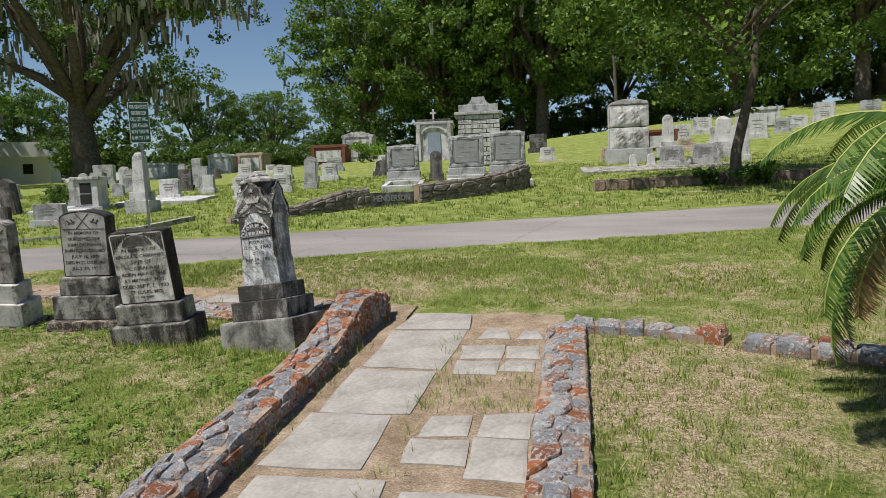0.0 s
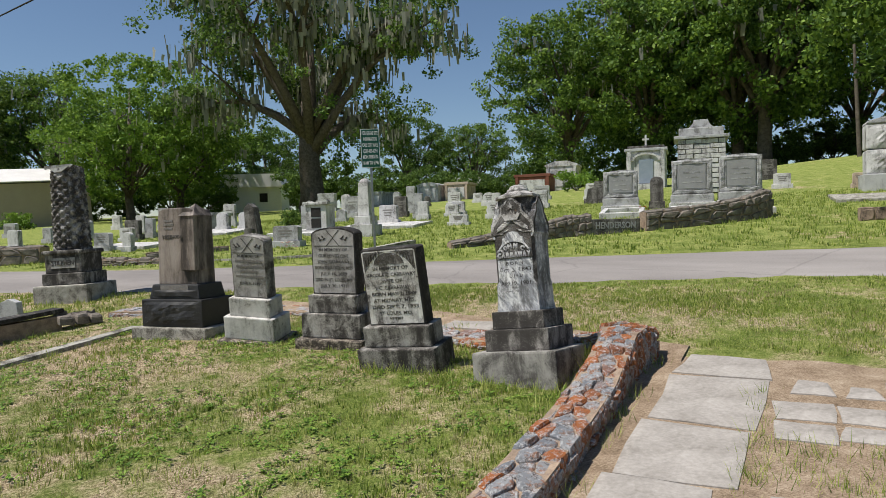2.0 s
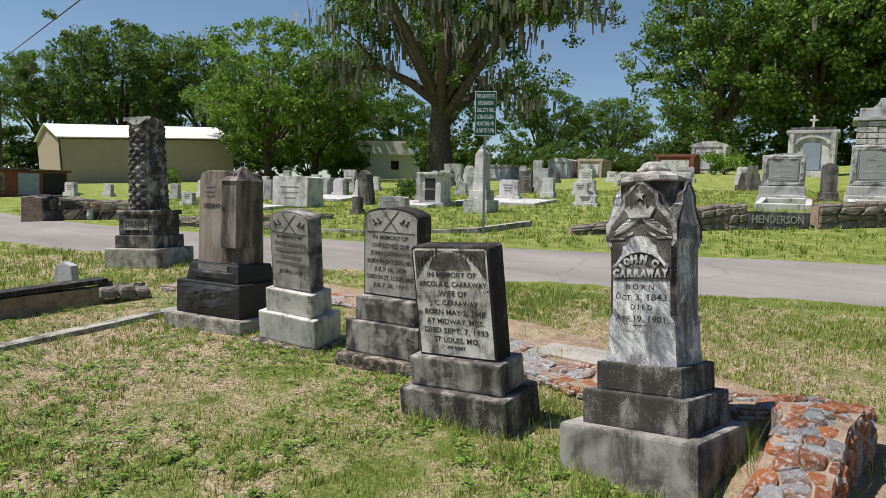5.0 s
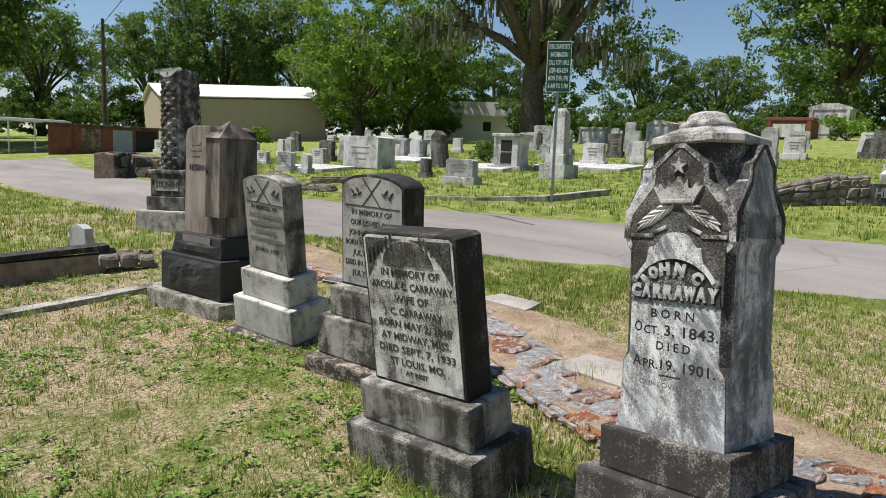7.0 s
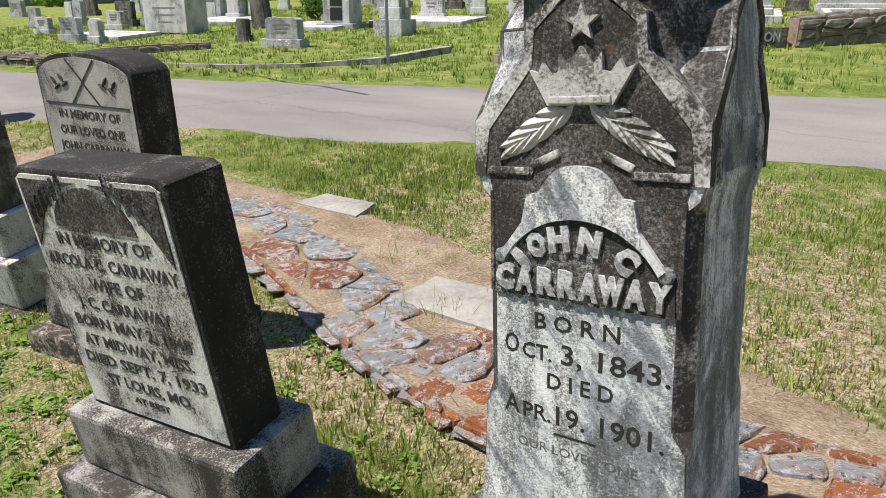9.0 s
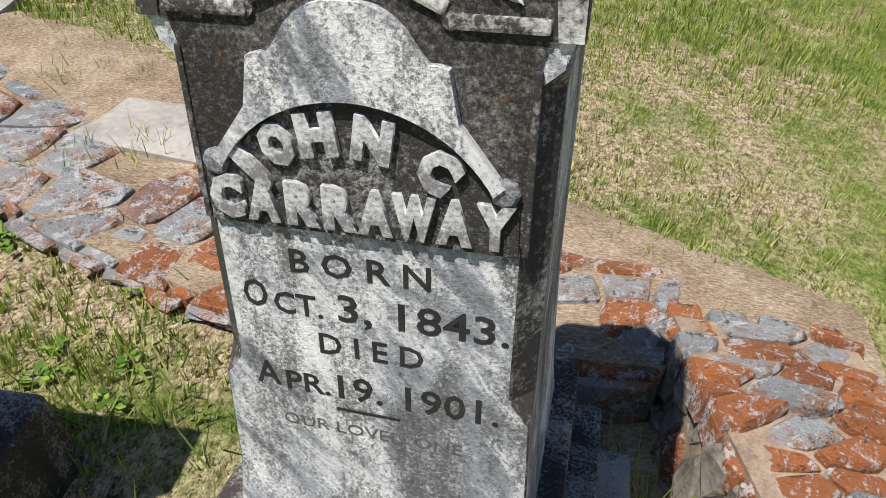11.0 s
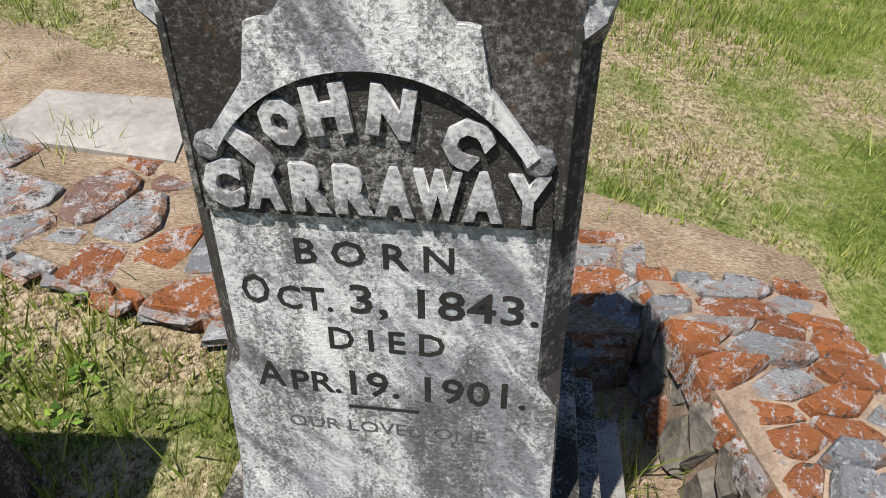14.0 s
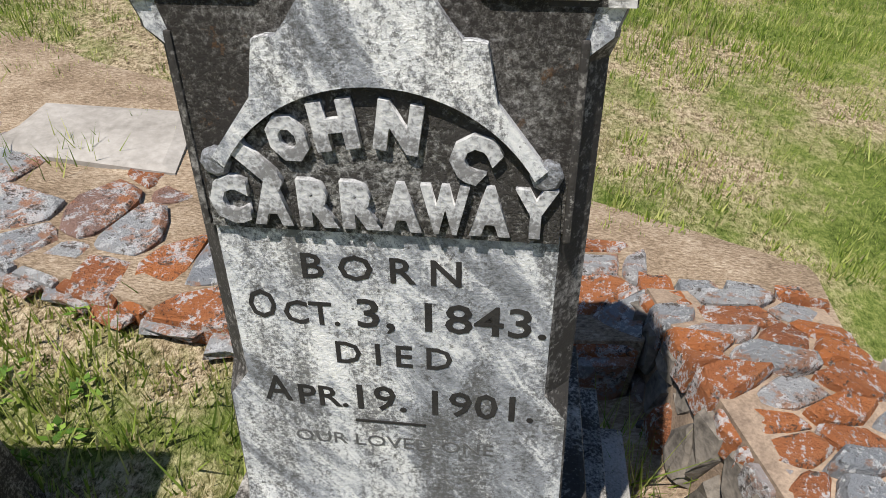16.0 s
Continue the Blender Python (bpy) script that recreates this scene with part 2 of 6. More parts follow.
M_TABLET = weathered("inscribed_white_marble", (0.72, 0.70, 0.67), (0.40, 0.38, 0.36), (0.08, 0.072, 0.066), 0.40, 9.0, 0.35, 190, 0.85, 21.0)
M_TABLET_GREY = weathered("inscribed_grey_granite", (0.47, 0.45, 0.43), (0.33, 0.315, 0.30), (0.13, 0.12, 0.11), 0.45, 6.0, 0.35, 230, 0.85, 25.0)
M_PALEBASE = weathered("pale_concrete_base", (0.62, 0.60, 0.57), (0.44, 0.425, 0.40), (0.12, 0.11, 0.10), 0.38, 6.0, 0.4, 160, 0.9, 31.0)
M_ROUGH = weathered("rough_footing", (0.40, 0.345, 0.29), (0.22, 0.185, 0.15), (0.06, 0.05, 0.042), 0.6, 18.0, 0.0, 90, 0.98, 33.0)
M_BLACKGRANITE = weathered("black_rock_faced_granite", (0.30, 0.30, 0.31), (0.06, 0.058, 0.057), (0.018, 0.017, 0.017), 0.95, 5.0, 0.15, 200, 0.55, 37.0, 0.5)
M_BARKSTONE = weathered("bark_carved_stone", (0.52, 0.50, 0.485), (0.22, 0.21, 0.20), (0.045, 0.04, 0.036), 0.6, 7.0, 0.4, 120, 0.9, 41.0)
M_INK = simple("blackened_lettering", (0.022, 0.02, 0.018), (0.10, 0.092, 0.085), 60, 0.95)
M_FAINT = simple("faint_grey_lettering", (0.05, 0.05, 0.05), (0.15, 0.147, 0.144), 50, 0.95)
M_FAINTDARK = simple("worn_dark_lettering", (0.12, 0.11, 0.10), (0.26, 0.245, 0.23), 70, 0.95, 0.8)
M_FIELD = simple("dark_field_stone", (0.06, 0.052, 0.045), (0.27, 0.235, 0.20), 5, 0.95, 0.7)
M_PANEL = weathered("smooth_grey_panel", (0.30, 0.30, 0.30), (0.26, 0.26, 0.26), (0.2, 0.2, 0.2), 0.3, 2.0, 0.3, 80, 0.6, 3.5)
M_TAN = weathered("tan_stucco", (0.52, 0.42, 0.33), (0.42, 0.33, 0.26), (0.2, 0.16, 0.13), 0.35, 3.0, 0.5, 60, 0.9, 2.5)
M_TANDARK = weathered("brown_block", (0.30, 0.22, 0.165), (0.20, 0.145, 0.11), (0.07, 0.055, 0.045), 0.5, 5.0, 0.4, 60, 0.95, 6.5)
M_DOOR = simple("blue_grey_door", (0.20, 0.24, 0.29), (0.27, 0.31, 0.36), 3, 0.5, 0.05)
M_PINK = simple("pink_petals", (0.62, 0.25, 0.27), (0.75, 0.42, 0.42), 20, 0.8)
M_YELLOW = simple("yellow_petals", (0.65, 0.5, 0.12), (0.78, 0.65, 0.3), 20, 0.8)
M_REDFLOWER = simple("red_petals", (0.5, 0.05, 0.03), (0.65, 0.14, 0.06), 20, 0.8)
M_GREENLEAF = simple("dark_green_leaf", (0.03, 0.08, 0.02), (0.06, 0.13, 0.03), 20, 0.7)
M_STEM = simple("palm_stem", (0.22, 0.26, 0.06), (0.36, 0.36, 0.12), 12, 0.6)
M_SAGO = leaf_material("sago_leaflets", (0.03, 0.075, 0.014), (0.07, 0.14, 0.025), (0.14, 0.22, 0.045))
M_SAGO.node_tree.nodes["Principled BSDF"].inputs["Roughness"].default_value = 0.32
M_DEADFROND = leaf_material("dead_leaflets", (0.16, 0.09, 0.04), (0.27, 0.17, 0.07), (0.36, 0.26, 0.12))
M_BARK = simple("oak_bark", (0.045, 0.036, 0.028), (0.15, 0.125, 0.1), 5, 0.95, 0.8)
M_LEAF = leaf_material("oak_leaves", (0.03, 0.07, 0.012), (0.105, 0.19, 0.032), (0.25, 0.36, 0.065))
M_LEAF_DARK = leaf_material("dark_leaves", (0.02, 0.05, 0.012), (0.075, 0.145, 0.030), (0.19, 0.285, 0.06))
M_LEAF_LIGHT = leaf_material("fresh_leaves", (0.07, 0.14, 0.018), (0.14, 0.25, 0.033), (0.24, 0.36, 0.055))
M_MOSS = leaf_material("spanish_moss", (0.14, 0.145, 0.12), (0.27, 0.27, 0.225), (0.40, 0.395, 0.33))
M_METAL = simple("galvanised_steel", (0.22, 0.23, 0.24), (0.38, 0.39, 0.4), 20, 0.45, 0.05, 0.8)
M_GREEN = simple("sign_green", (0.008, 0.075, 0.05), (0.012, 0.10, 0.066), 6, 0.5, 0.02)
M_WHITE = simple("white_paint", (0.62, 0.62, 0.6), (0.78, 0.78, 0.76), 8, 0.6, 0.05)
M_SIDING = simple("beige_siding", (0.40, 0.335, 0.27), (0.44, 0.37, 0.30), 1.5, 0.7, 0.03)
M_ROOF = simple("pale_metal_roof", (0.62, 0.60, 0.58), (0.74, 0.72, 0.70), 1.0, 0.5, 0.03)
M_RUST = simple("rust_red_metal", (0.13, 0.045, 0.03), (0.22, 0.085, 0.055), 4, 0.8)
M_PALE = weathered("pale_far_marble", (0.60, 0.59, 0.58), (0.46, 0.45, 0.44), (0.20, 0.19, 0.18), 0.4, 3.0, 0.5, 40, 0.8, 7.0)
M_FARGREY = weathered("far_grey_granite", (0.46, 0.46, 0.46), (0.36, 0.36, 0.36), (0.17, 0.165, 0.16), 0.4, 3.0, 0.4, 60, 0.8, 3.0)
M_FARDARK = weathered("far_dark_stone", (0.25, 0.235, 0.22), (0.15, 0.14, 0.13), (0.05, 0.045, 0.04), 0.6, 3.0, 0.5, 60, 0.85, 6.0)

# ---- building blocks ----


def gz(x, y):
    """Height of the ground: a lawn that climbs away from the gate, steeper on the far right."""
    yy = min(max(y, -40.0), 95.0)
    far = min(max(yy - 15.0, 0.0), 60.0)
    side = min(max((x + 8.0) / 30.0, -1.0), 1.1)
    return -0.17 + 0.085 * min(yy, 62) + (0.05 if side > 0 else 0.03) * far * side


def part(name, bm, mat, parent=None, label="", smooth=False):
    me = bpy.data.meshes.new(name)
    bmesh.ops.recalc_face_normals(bm, faces=bm.faces)
    bm.to_mesh(me)
    bm.free()
    for m in (mat if isinstance(mat, (list, tuple)) else [mat]):
        me.materials.append(m)
    if smooth:
        me.polygons.foreach_set("use_smooth", [True] * len(me.polygons))
    ob = new(name, me)
    if parent:
        ob.parent = parent
    return tagged(ob, label)


def thing(name, x, y, z=None, rz=0, rx=0, ry=0, label="", category="", group="", kind=""):
    ob = new(name)
    ob.empty_display_size = 0.2
    ob.matrix_world = pose(x, y, gz(x, y) if z is None else z, rx, ry, rz)
    return tagged(ob, label, category, group, kind)


def block(w, d, h, x=0, y=0, z=0, top=(1, 1), bevel=0.008, bm=None, rough=0.0, seed=0):
    """A block standing at z, tapered to top (shares of w and d), with worn edges."""
    bm = bm or bmesh.new()
    vs = []
    for k, (sx, sy) in ((0, (1, 1)), (h, top)):
        for a, b in ((-1, -1), (1, -1), (1, 1), (-1, 1)):
            vs.append(bm.verts.new((x + a * w / 2 * sx, y + b * d / 2 * sy, z + k)))
    fs = [bm.faces.new([vs[i] for i in f]) for f in ((3, 2, 1, 0), (4, 5, 6, 7), (0, 1, 5, 4), (1, 2, 6, 5), (2, 3, 7, 6), (3, 0, 4, 7))]
    if bevel:
        bmesh.ops.bevel(bm, geom=list({e for f in fs for e in f.edges}), offset=bevel, segments=2, affect="EDGES", profile=0.6)
    return bm


def prism(profile, y0, y1, bm=None, bevel=0.0, axis="y"):
    """A profile of (x, z) drawn out along y, or along x."""
    bm = bm or bmesh.new()
    put = (lambda p, s: (p[0], s, p[1])) if axis == "y" else (lambda p, s: (s, p[0], p[1]))
    a = [bm.verts.new(put(p, y0)) for p in profile]
    b = [bm.verts.new(put(p, y1)) for p in profile]
    n = len(a)
    fs = [bm.faces.new(a), bm.faces.new(b[::-1])]
    fs += [bm.faces.new((a[i], b[i], b[(i + 1) % n], a[(i + 1) % n])) for i in range(n)]
    if bevel:
        bmesh.ops.bevel(bm, geom=list({e for f in fs for e in f.edges}), offset=bevel, segments=2, affect="EDGES", profile=0.6)
    return bm


def lathe(rings, segs=16, bm=None, x=0, y=0):
    bm = bm or bmesh.new()
    loops = [[bm.verts.new((x + r * math.cos(2 * math.pi * k / segs), y + r * math.sin(2 * math.pi * k / segs), z)) for k in range(segs)] for r, z in rings]
    for a, b in zip(loops, loops[1:]):
        for k in range(segs):
            bm.faces.new((a[k], a[(k + 1) % segs], b[(k + 1) % segs], b[k]))
    bm.faces.new(loops[0][::-1]), bm.faces.new(loops[-1])
    return bm


def tube(points, radii, segs=8, bm=None):
    """A tapered limb through the points."""
    bm = bm or bmesh.new()
    loops = []
    for i, p in enumerate(points):
        way = (points[min(i + 1, len(points) - 1)] - points[max(i - 1, 0)]).normalized()
        u = way.orthogonal().normalized() if i == 0 else (u - way * u.dot(way)).normalized()
        v = way.cross(u)
        loops.append([bm.verts.new(p + (u * math.cos(2 * math.pi * k / segs) + v * math.sin(2 * math.pi * k / segs)) * radii[i]) for k in range(segs)])
    for a, b in zip(loops, loops[1:]):
        for k in range(segs):
            bm.faces.new((a[k], a[(k + 1) % segs], b[(k + 1) % segs], b[k]))
    bm.faces.new(loops[0][::-1]), bm.faces.new(loops[-1])
    return bm


def soup(name, verts, faces, mat, parent=None, label=""):
    """A mesh of many loose small faces, from arrays."""
    me = bpy.data.meshes.new(name)
    n, k = faces.shape
    me.vertices.add(len(verts)), me.loops.add(n * k), me.polygons.add(n)
    me.vertices.foreach_set("co", np.asarray(verts, np.float32).ravel())
    me.loops.foreach_set("vertex_index", faces.astype(np.int32).ravel())
    me.polygons.foreach_set("loop_start", np.arange(0, n * k, k, dtype=np.int32))
    me.update(calc_edges=True)
    me.materials.append(mat)
    ob = new(name, me)
    if parent:
        ob.parent = parent
    return tagged(ob, label)


def text_mesh(words, size, depth=0.002, bold=0.0, width=None):
    """Letters as a mesh, centred on the origin in the xz plane, facing -y."""
    cu = bpy.data.curves.new("letters", "FONT")
    cu.body, cu.size, cu.extrude, cu.offset = words, size, depth, bold
    cu.align_x, cu.align_y, cu.resolution_u = "CENTER", "CENTER", 2
    ob = new("letters", cu)
    bpy.context.view_layer.update()
    me = bpy.data.meshes.new_from_object(ob.evaluated_get(bpy.context.evaluated_depsgraph_get()))
    bpy.data.objects.remove(ob)
    if width:
        xs = [v.co.x for v in me.vertices]
        k = width / max(max(xs) - min(xs), 1e-6)
        for v in me.vertices:
            v.co.x *= k
    me.transform(pose(0, 0, 0, 90))
    return me


def letters(words, size, mat, parent, x, y, z, depth=0.0012, bold=0.0, width=None, name="inscription", turn=0.0):
    me = text_mesh(words, size, depth, bold, width)
    me.materials.clear()
    me.materials.append(mat)
    ob = new(name, me)
    ob.parent = parent
    ob.matrix_basis = Matrix.Translation((x, y, z)) @ pose(0, 0, 0, 0, turn, 0)
    return ob

# ---- setting ----


def build_ground():
    xs = np.unique(np.concatenate([np.linspace(-400, -60, 12), np.linspace(-60, -14, 24), np.linspace(-14, 6, 121), np.linspace(6, 60, 28), np.linspace(60, 400, 12)]))
    ys = np.unique(np.concatenate([np.linspace(-300, -10, 10), np.linspace(-10, 0, 12), np.linspace(0, 18, 109), np.linspace(18, 100, 42), np.linspace(100, 600, 12)]))
    verts = []
    for y in ys:
        for x in xs:
            bump = 0.018 * noise.noise((x * 0.9, y * 0.9, 0)) + 0.008 * noise.noise((x * 3.1, y * 3.1, 4)) if -14 < x < 6 and 0 < y < 18 else 0
            verts.append((x, y, gz(x, y) + bump))
    w = len(xs)
    i = np.arange((len(ys) - 1) * w).reshape(-1, w)[:, :-1].ravel()
    ob = soup("ground", np.array(verts), np.stack([i, i + 1, i + w + 1, i + w], 1), M_GROUND)
    tagged(ob, "mown lawn with green and straw-coloured patches", "lawn", kind="structure")
    ob.data.polygons.foreach_set("use_smooth", [True] * len(ob.data.polygons))


def strip(name, near, far, x0, x1, step, mat, lift, label, category):
    """A sheet between two lines y = near(x) and y = far(x), lying just over the ground."""
    xs = np.arange(x0, x1 + step, step)
    verts, faces, rows = [], [], 7
    for x in xs:
        for k in range(rows):
            y = near(x) + (far(x) - near(x)) * k / (rows - 1)
            y += 0.06 * noise.noise((x * 1.3, k, 7)) if k in (0, rows - 1) else 0
            verts.append((x, y, gz(x, y) + (lift if 0 < k < rows - 1 else -0.01)))
    for i in range(len(xs) - 1):
        for k in range(rows - 1):
            a = i * rows + k
            faces.append((a, a + rows, a + rows + 1, a + 1))
    ob = soup(name, np.array(verts), np.array(faces), mat)
    return tagged(ob, label, category, kind="structure")


build_ground()
near_edge = lambda x: 9.92 + 0.22 * x + (0.012 * (x + 9) ** 2 if x < -9 else 0)
far_edge = lambda x: 12.62 + 0.222 * x + (0.012 * (x + 9) ** 2 if x < -9 else 0)
strip("road", near_edge, far_edge, -30, 60, 0.5, M_ROAD, 0.035, "narrow worn grey asphalt lane through the cemetery", "road")

# ---- the stones of the near row ----


def outline(points, y0, y1, bevel=0.0):
    return prism(points, y0, y1, bevel=bevel)


def band(outer, inner, y0, y1):
    """A flat band between two open lines of (x, z) points, y0 in front, y1 behind."""
    bm = bmesh.new()
    rings = []
    for (a, b) in zip(outer, inner):
        rings.append([bm.verts.new((a[0], y1, a[1])), bm.verts.new((a[0], y0, a[1])), bm.verts.new((b[0], y0, b[1])), bm.verts.new((b[0], y1, b[1]))])
    for p, q in zip(rings, rings[1:]):
        for k in range(4):
            bm.faces.new((p[k], q[k], q[(k + 1) % 4], p[(k + 1) % 4]))
    bm.faces.new(rings[0][::-1]), bm.faces.new(rings[-1])
    return bm


def leaf_shape(x, z, length, turn, y0, y1, wide=0.2, bm=None):
    """A carved leaf from (x, z), pointing at turn degrees, swollen in the middle."""
    bm = bm or bmesh.new()
    c, s = math.cos(radians(turn)), math.sin(radians(turn))
    place = lambda u, v, y: bm.verts.new((x + c * u - s * v, y, z + s * u + c * v))
    n = 7
    left, mid, right = [], [], []
    for k in range(n):
        u = k / (n - 1)
        w = wide * length * (math.sin(math.pi * min(u * 0.96 + 0.04, 1)) ** 0.8) * 0.5
        left.append(place(u * length, w, y1)), mid.append(place(u * length, 0, y0 - 0.3 * (y1 - y0) * math.sin(math.pi * u))), right.append(place(u * length, -w, y1))
    for k in range(n - 1):
        bm.faces.new((left[k], left[k + 1], mid[k + 1], mid[k]))
        bm.faces.new((mid[k], mid[k + 1], right[k + 1], right[k]))
    return bm


def octagon_loft(rings, y0=-0.150, y1=0.122, bm=None):
    """Loops of a block with cut corners: rows of height, half width, corner cut and how far front and back stand out."""
    bm = bm or bmesh.new()
    loops = []
    for z, h, c, o in rings:
        a, b = y0 - o, y1 + o
        loops.append([bm.verts.new((x, y, z)) for x, y in ((-h + c, a), (h - c, a), (h, a + c), (h, b - c), (h - c, b), (-h + c, b), (-h, b - c), (-h, a + c))])
    for a, b in zip(loops, loops[1:]):
        for k in range(8):
            bm.faces.new((a[k], a[(k + 1) % 8], b[(k + 1) % 8], b[k])).material_index = k % 2
    bm.faces.new(loops[0][::-1]), bm.faces.new(loops[-1])
    return bm


def gabled_monument():
    """Four-gabled marble shaft on three stepped bases."""
    m = thing("gravestone", -2.740, 5.365, 0.27, -3.5, -4.0, -5.5, "tall white marble gravestone with four gables, black lichen and raised name", "gravestone", "row of old gravestones")
    part("plinth", block(0.635, 0.60, 0.285, x=-0.008, z=-0.08, bevel=0.016), M_PLINTH, m, "dull grey stone plinth")
    part("base", block(0.485, 0.47, 0.152, z=0.203, bevel=0.008), M_BASE, m, "blackened middle base")
    part("upper_base", block(0.395, 0.375, 0.124, z=0.355, bevel=0.008), M_BASE, m)
    shaft = part("shaft", octagon_loft(((0.479, 0.166, 0.002, 0.006), (0.54, 0.160, 0.002, 0.0), (0.667, 0.156, 0.002, 0.0), (0.695, 0.156, 0.022, 0.0), (0.985, 0.157, 0.022, 0.0), (1.003, 0.160, 0.004, 0.0), (1.02, 0.160, 0.002, 0.0))), [M_MARBLE, M_MARBLE_DARK], m, "white marble shaft streaked grey and black")
    # the head: a block, a core that widens to the cap, and a stepped gable slab on each side
    part("gabled_head", octagon_loft(((1.004, 0.158, 0.002, -0.001), (1.022, 0.164, 0.002, 0.001), (1.100, 0.164, 0.002, 0.001), (1.116, 0.140, 0.002, -0.024))), [M_MARBLE, M_MARBLE_DARK], m, "four-gabled head of blackened marble")
    part("core", octagon_loft(((1.105, 0.120, 0.01, -0.044), (1.286, 0.134, 0.066, -0.012))), M_MARBLE_DARK, m)
    half = [(0.166, 1.100), (0.086, 1.184), (0.082, 1.230), (0.012, 1.284)]
    edge = half + [(-x, z) for x, z in half[::-1]]
    inner = [(x * 0.86, z - 0.012) for x, z in edge]
    for k, (turn, dist, wide) in enumerate(((0, 0.150, 1.0), (90, 0.164, 0.83), (180, 0.122, 1.0), (270, 0.164, 0.83))):
        mid = 0.0 if k % 2 == 0 else -0.014
        place = Matrix.Translation((0, mid, 0)) @ pose(0, 0, 0, 0, 0, turn)
        g = part("gable", prism([(x * wide, z) for x, z in [(0.158, 1.03)] + edge + [(-0.158, 1.03)]], -dist, -dist + 0.058, bevel=0.003), M_MARBLE if k else M_STIPPLE, m)
        g.matrix_basis = place
        # Side copings are darker: lichen black, plus the flank's shade put into the colour.
        c = part("coping", band([(x * wide, z) for x, z in [(0.167, 1.022)] + edge + [(-0.167, 1.022)]], [(x * wide, z) for x, z in [(0.150, 1.022)] + inner + [(-0.150, 1.022)]], -dist - 0.004, -dist + 0.05), M_COPING if k % 2 == 0 else M_MARBLE_DARK, m)
        c.matrix_basis = place
    part("cap", octagon_loft(((1.284, 0.140, 0.058, -0.006), (1.289, 0.148, 0.06, 0.002), (1.306, 0.147, 0.06, 0.001), (1.338, 0.080, 0.04, -0.064))), M_MARBLE_GREY, m, "low hipped marble cap")
    fin = part("finial", lathe([(0.072, 1.334), (0.076, 1.345), (0.073, 1.356), (0.058, 1.362), (0.056, 1.372), (0.048, 1.382), (0.03, 1.388), (0.012, 1.390)], 28), M_MARBLE_GREY, m, "round moulded marble finial", smooth=True)
    fin.location.y = -0.014
    f = -0.150  # the front face
    # stippled dark grounds behind the carving
    part("upper_field", outline([(-0.136, 0.86), (0.136, 0.86), (0.138, 1.0), (0.146, 1.03), (0.143, 1.09), (0.074, 1.172), (0.070, 1.218), (0, 1.270), (-0.070, 1.218), (-0.074, 1.172), (-0.143, 1.09), (-0.146, 1.03), (-0.138, 1.0)], f - 0.0025, f + 0.01), M_STIPPLE, m, "rough dark sunk ground of the carving")
    field = part("name_field", outline([(-0.134, 0.852), (0.134, 0.852), (0.132, 0.905)] + [(0.128 * math.cos(t), 0.843 + 0.126 * math.sin(t)) for t in np.linspace(0.55, math.pi - 0.55, 15)] + [(-0.132, 0.905)], f - 0.0045, f + 0.01), M_NAMEFIELD, m)
    # drapery over the arch, with a domed middle and two ears
    arc = np.linspace(0.52, math.pi - 0.52, 33)
    ins = [(0.130 * math.cos(t), 0.843 + 0.127 * math.sin(t)) for t in arc]
    top = []
    for t in arc:
        u = math.cos(t) / math.cos(0.52)
        a = abs(u)
        if a < 0.46:
            z = 1.042 - 0.034 * (a / 0.46) ** 3
        elif a < 0.64:
            z = 1.002
        elif a < 0.68:
            z = 1.002 - (a - 0.64) / 0.04 * 0.038
        else:
            z = 0.964 - (a - 0.68) / 0.32 * 0.050
        top.append((0.121 * u, z))
    part("drapery", band(top, ins, f - 0.012, f + 0.002), M_MARBLE, m, "pale smooth carved drapery over the name")
    for s in (-1, 1):
        part("scroll", lathe([(0.006, -0.004), (0.012, 0.0), (0.012, 0.008), (0.009, 0.011)], 8), M_MARBLE, m).matrix_basis = pose(s * 0.121, f + 0.001, 0.908, 90)
        part("ledge", block(0.070, 0.008, 0.011, x=s * 0.110, y=f - 0.003, z=1.026, bevel=0.003), M_COPING, m)
        part("scroll", lathe([(0.004, -0.004), (0.009, 0.0), (0.008, 0.006)], 12), M_COPING, m).matrix_basis = pose(s * 0.078, f + 0.001, 1.033, 90)
        part("ledge", block(0.048, 0.008, 0.011, y=f - 0.003, bevel=0.003), M_COPING, m).matrix_basis = pose(s * 0.050, 0, 1.044, 0, -s * -24, 0)
        part("fillet", block(0.006, 0.005, 0.150, x=s * 0.139, y=f - 0.002, z=0.852, bevel=0.002), M_MARBLE_DARK, m)
        # a spray of laurel falling outwards from the middle
        for k in range(9):
            u = k / 8
            x, z = 0.012 + 0.080 * u, 1.122 - 0.050 * u ** 0.9
            turn = -30 + (26 if k % 2 else -22) * (1 - 0.6 * u)
            part("carved_leaf", leaf_shape(s * x, z, 0.055 - 0.006 * abs(k - 4) * 0.5, turn if s > 0 else 180 - turn, f - 0.007, f - 0.003, 0.34), M_MARBLE_GREY, m)
    # crown with three curled points on each side of the middle
    crown = [(-0.046, 1.120), (0.046, 1.120), (0.074, 1.168), (0.060, 1.163), (0.054, 1.176), (0.042, 1.160), (0.031, 1.163), (0.030, 1.186), (0.018, 1.170), (0.0, 1.194)]
    crown += [(-x, z) for x, z in crown[2:9][::-1]]
    part("carved_crown", outline(crown, f - 0.011, f), M_MARBLE_GREY, m, "carved crown above the laurel")
    part("crown_band", block(0.088, 0.006, 0.010, y=f - 0.012, z=1.122, bevel=0.002), M_MARBLE_GREY, m)
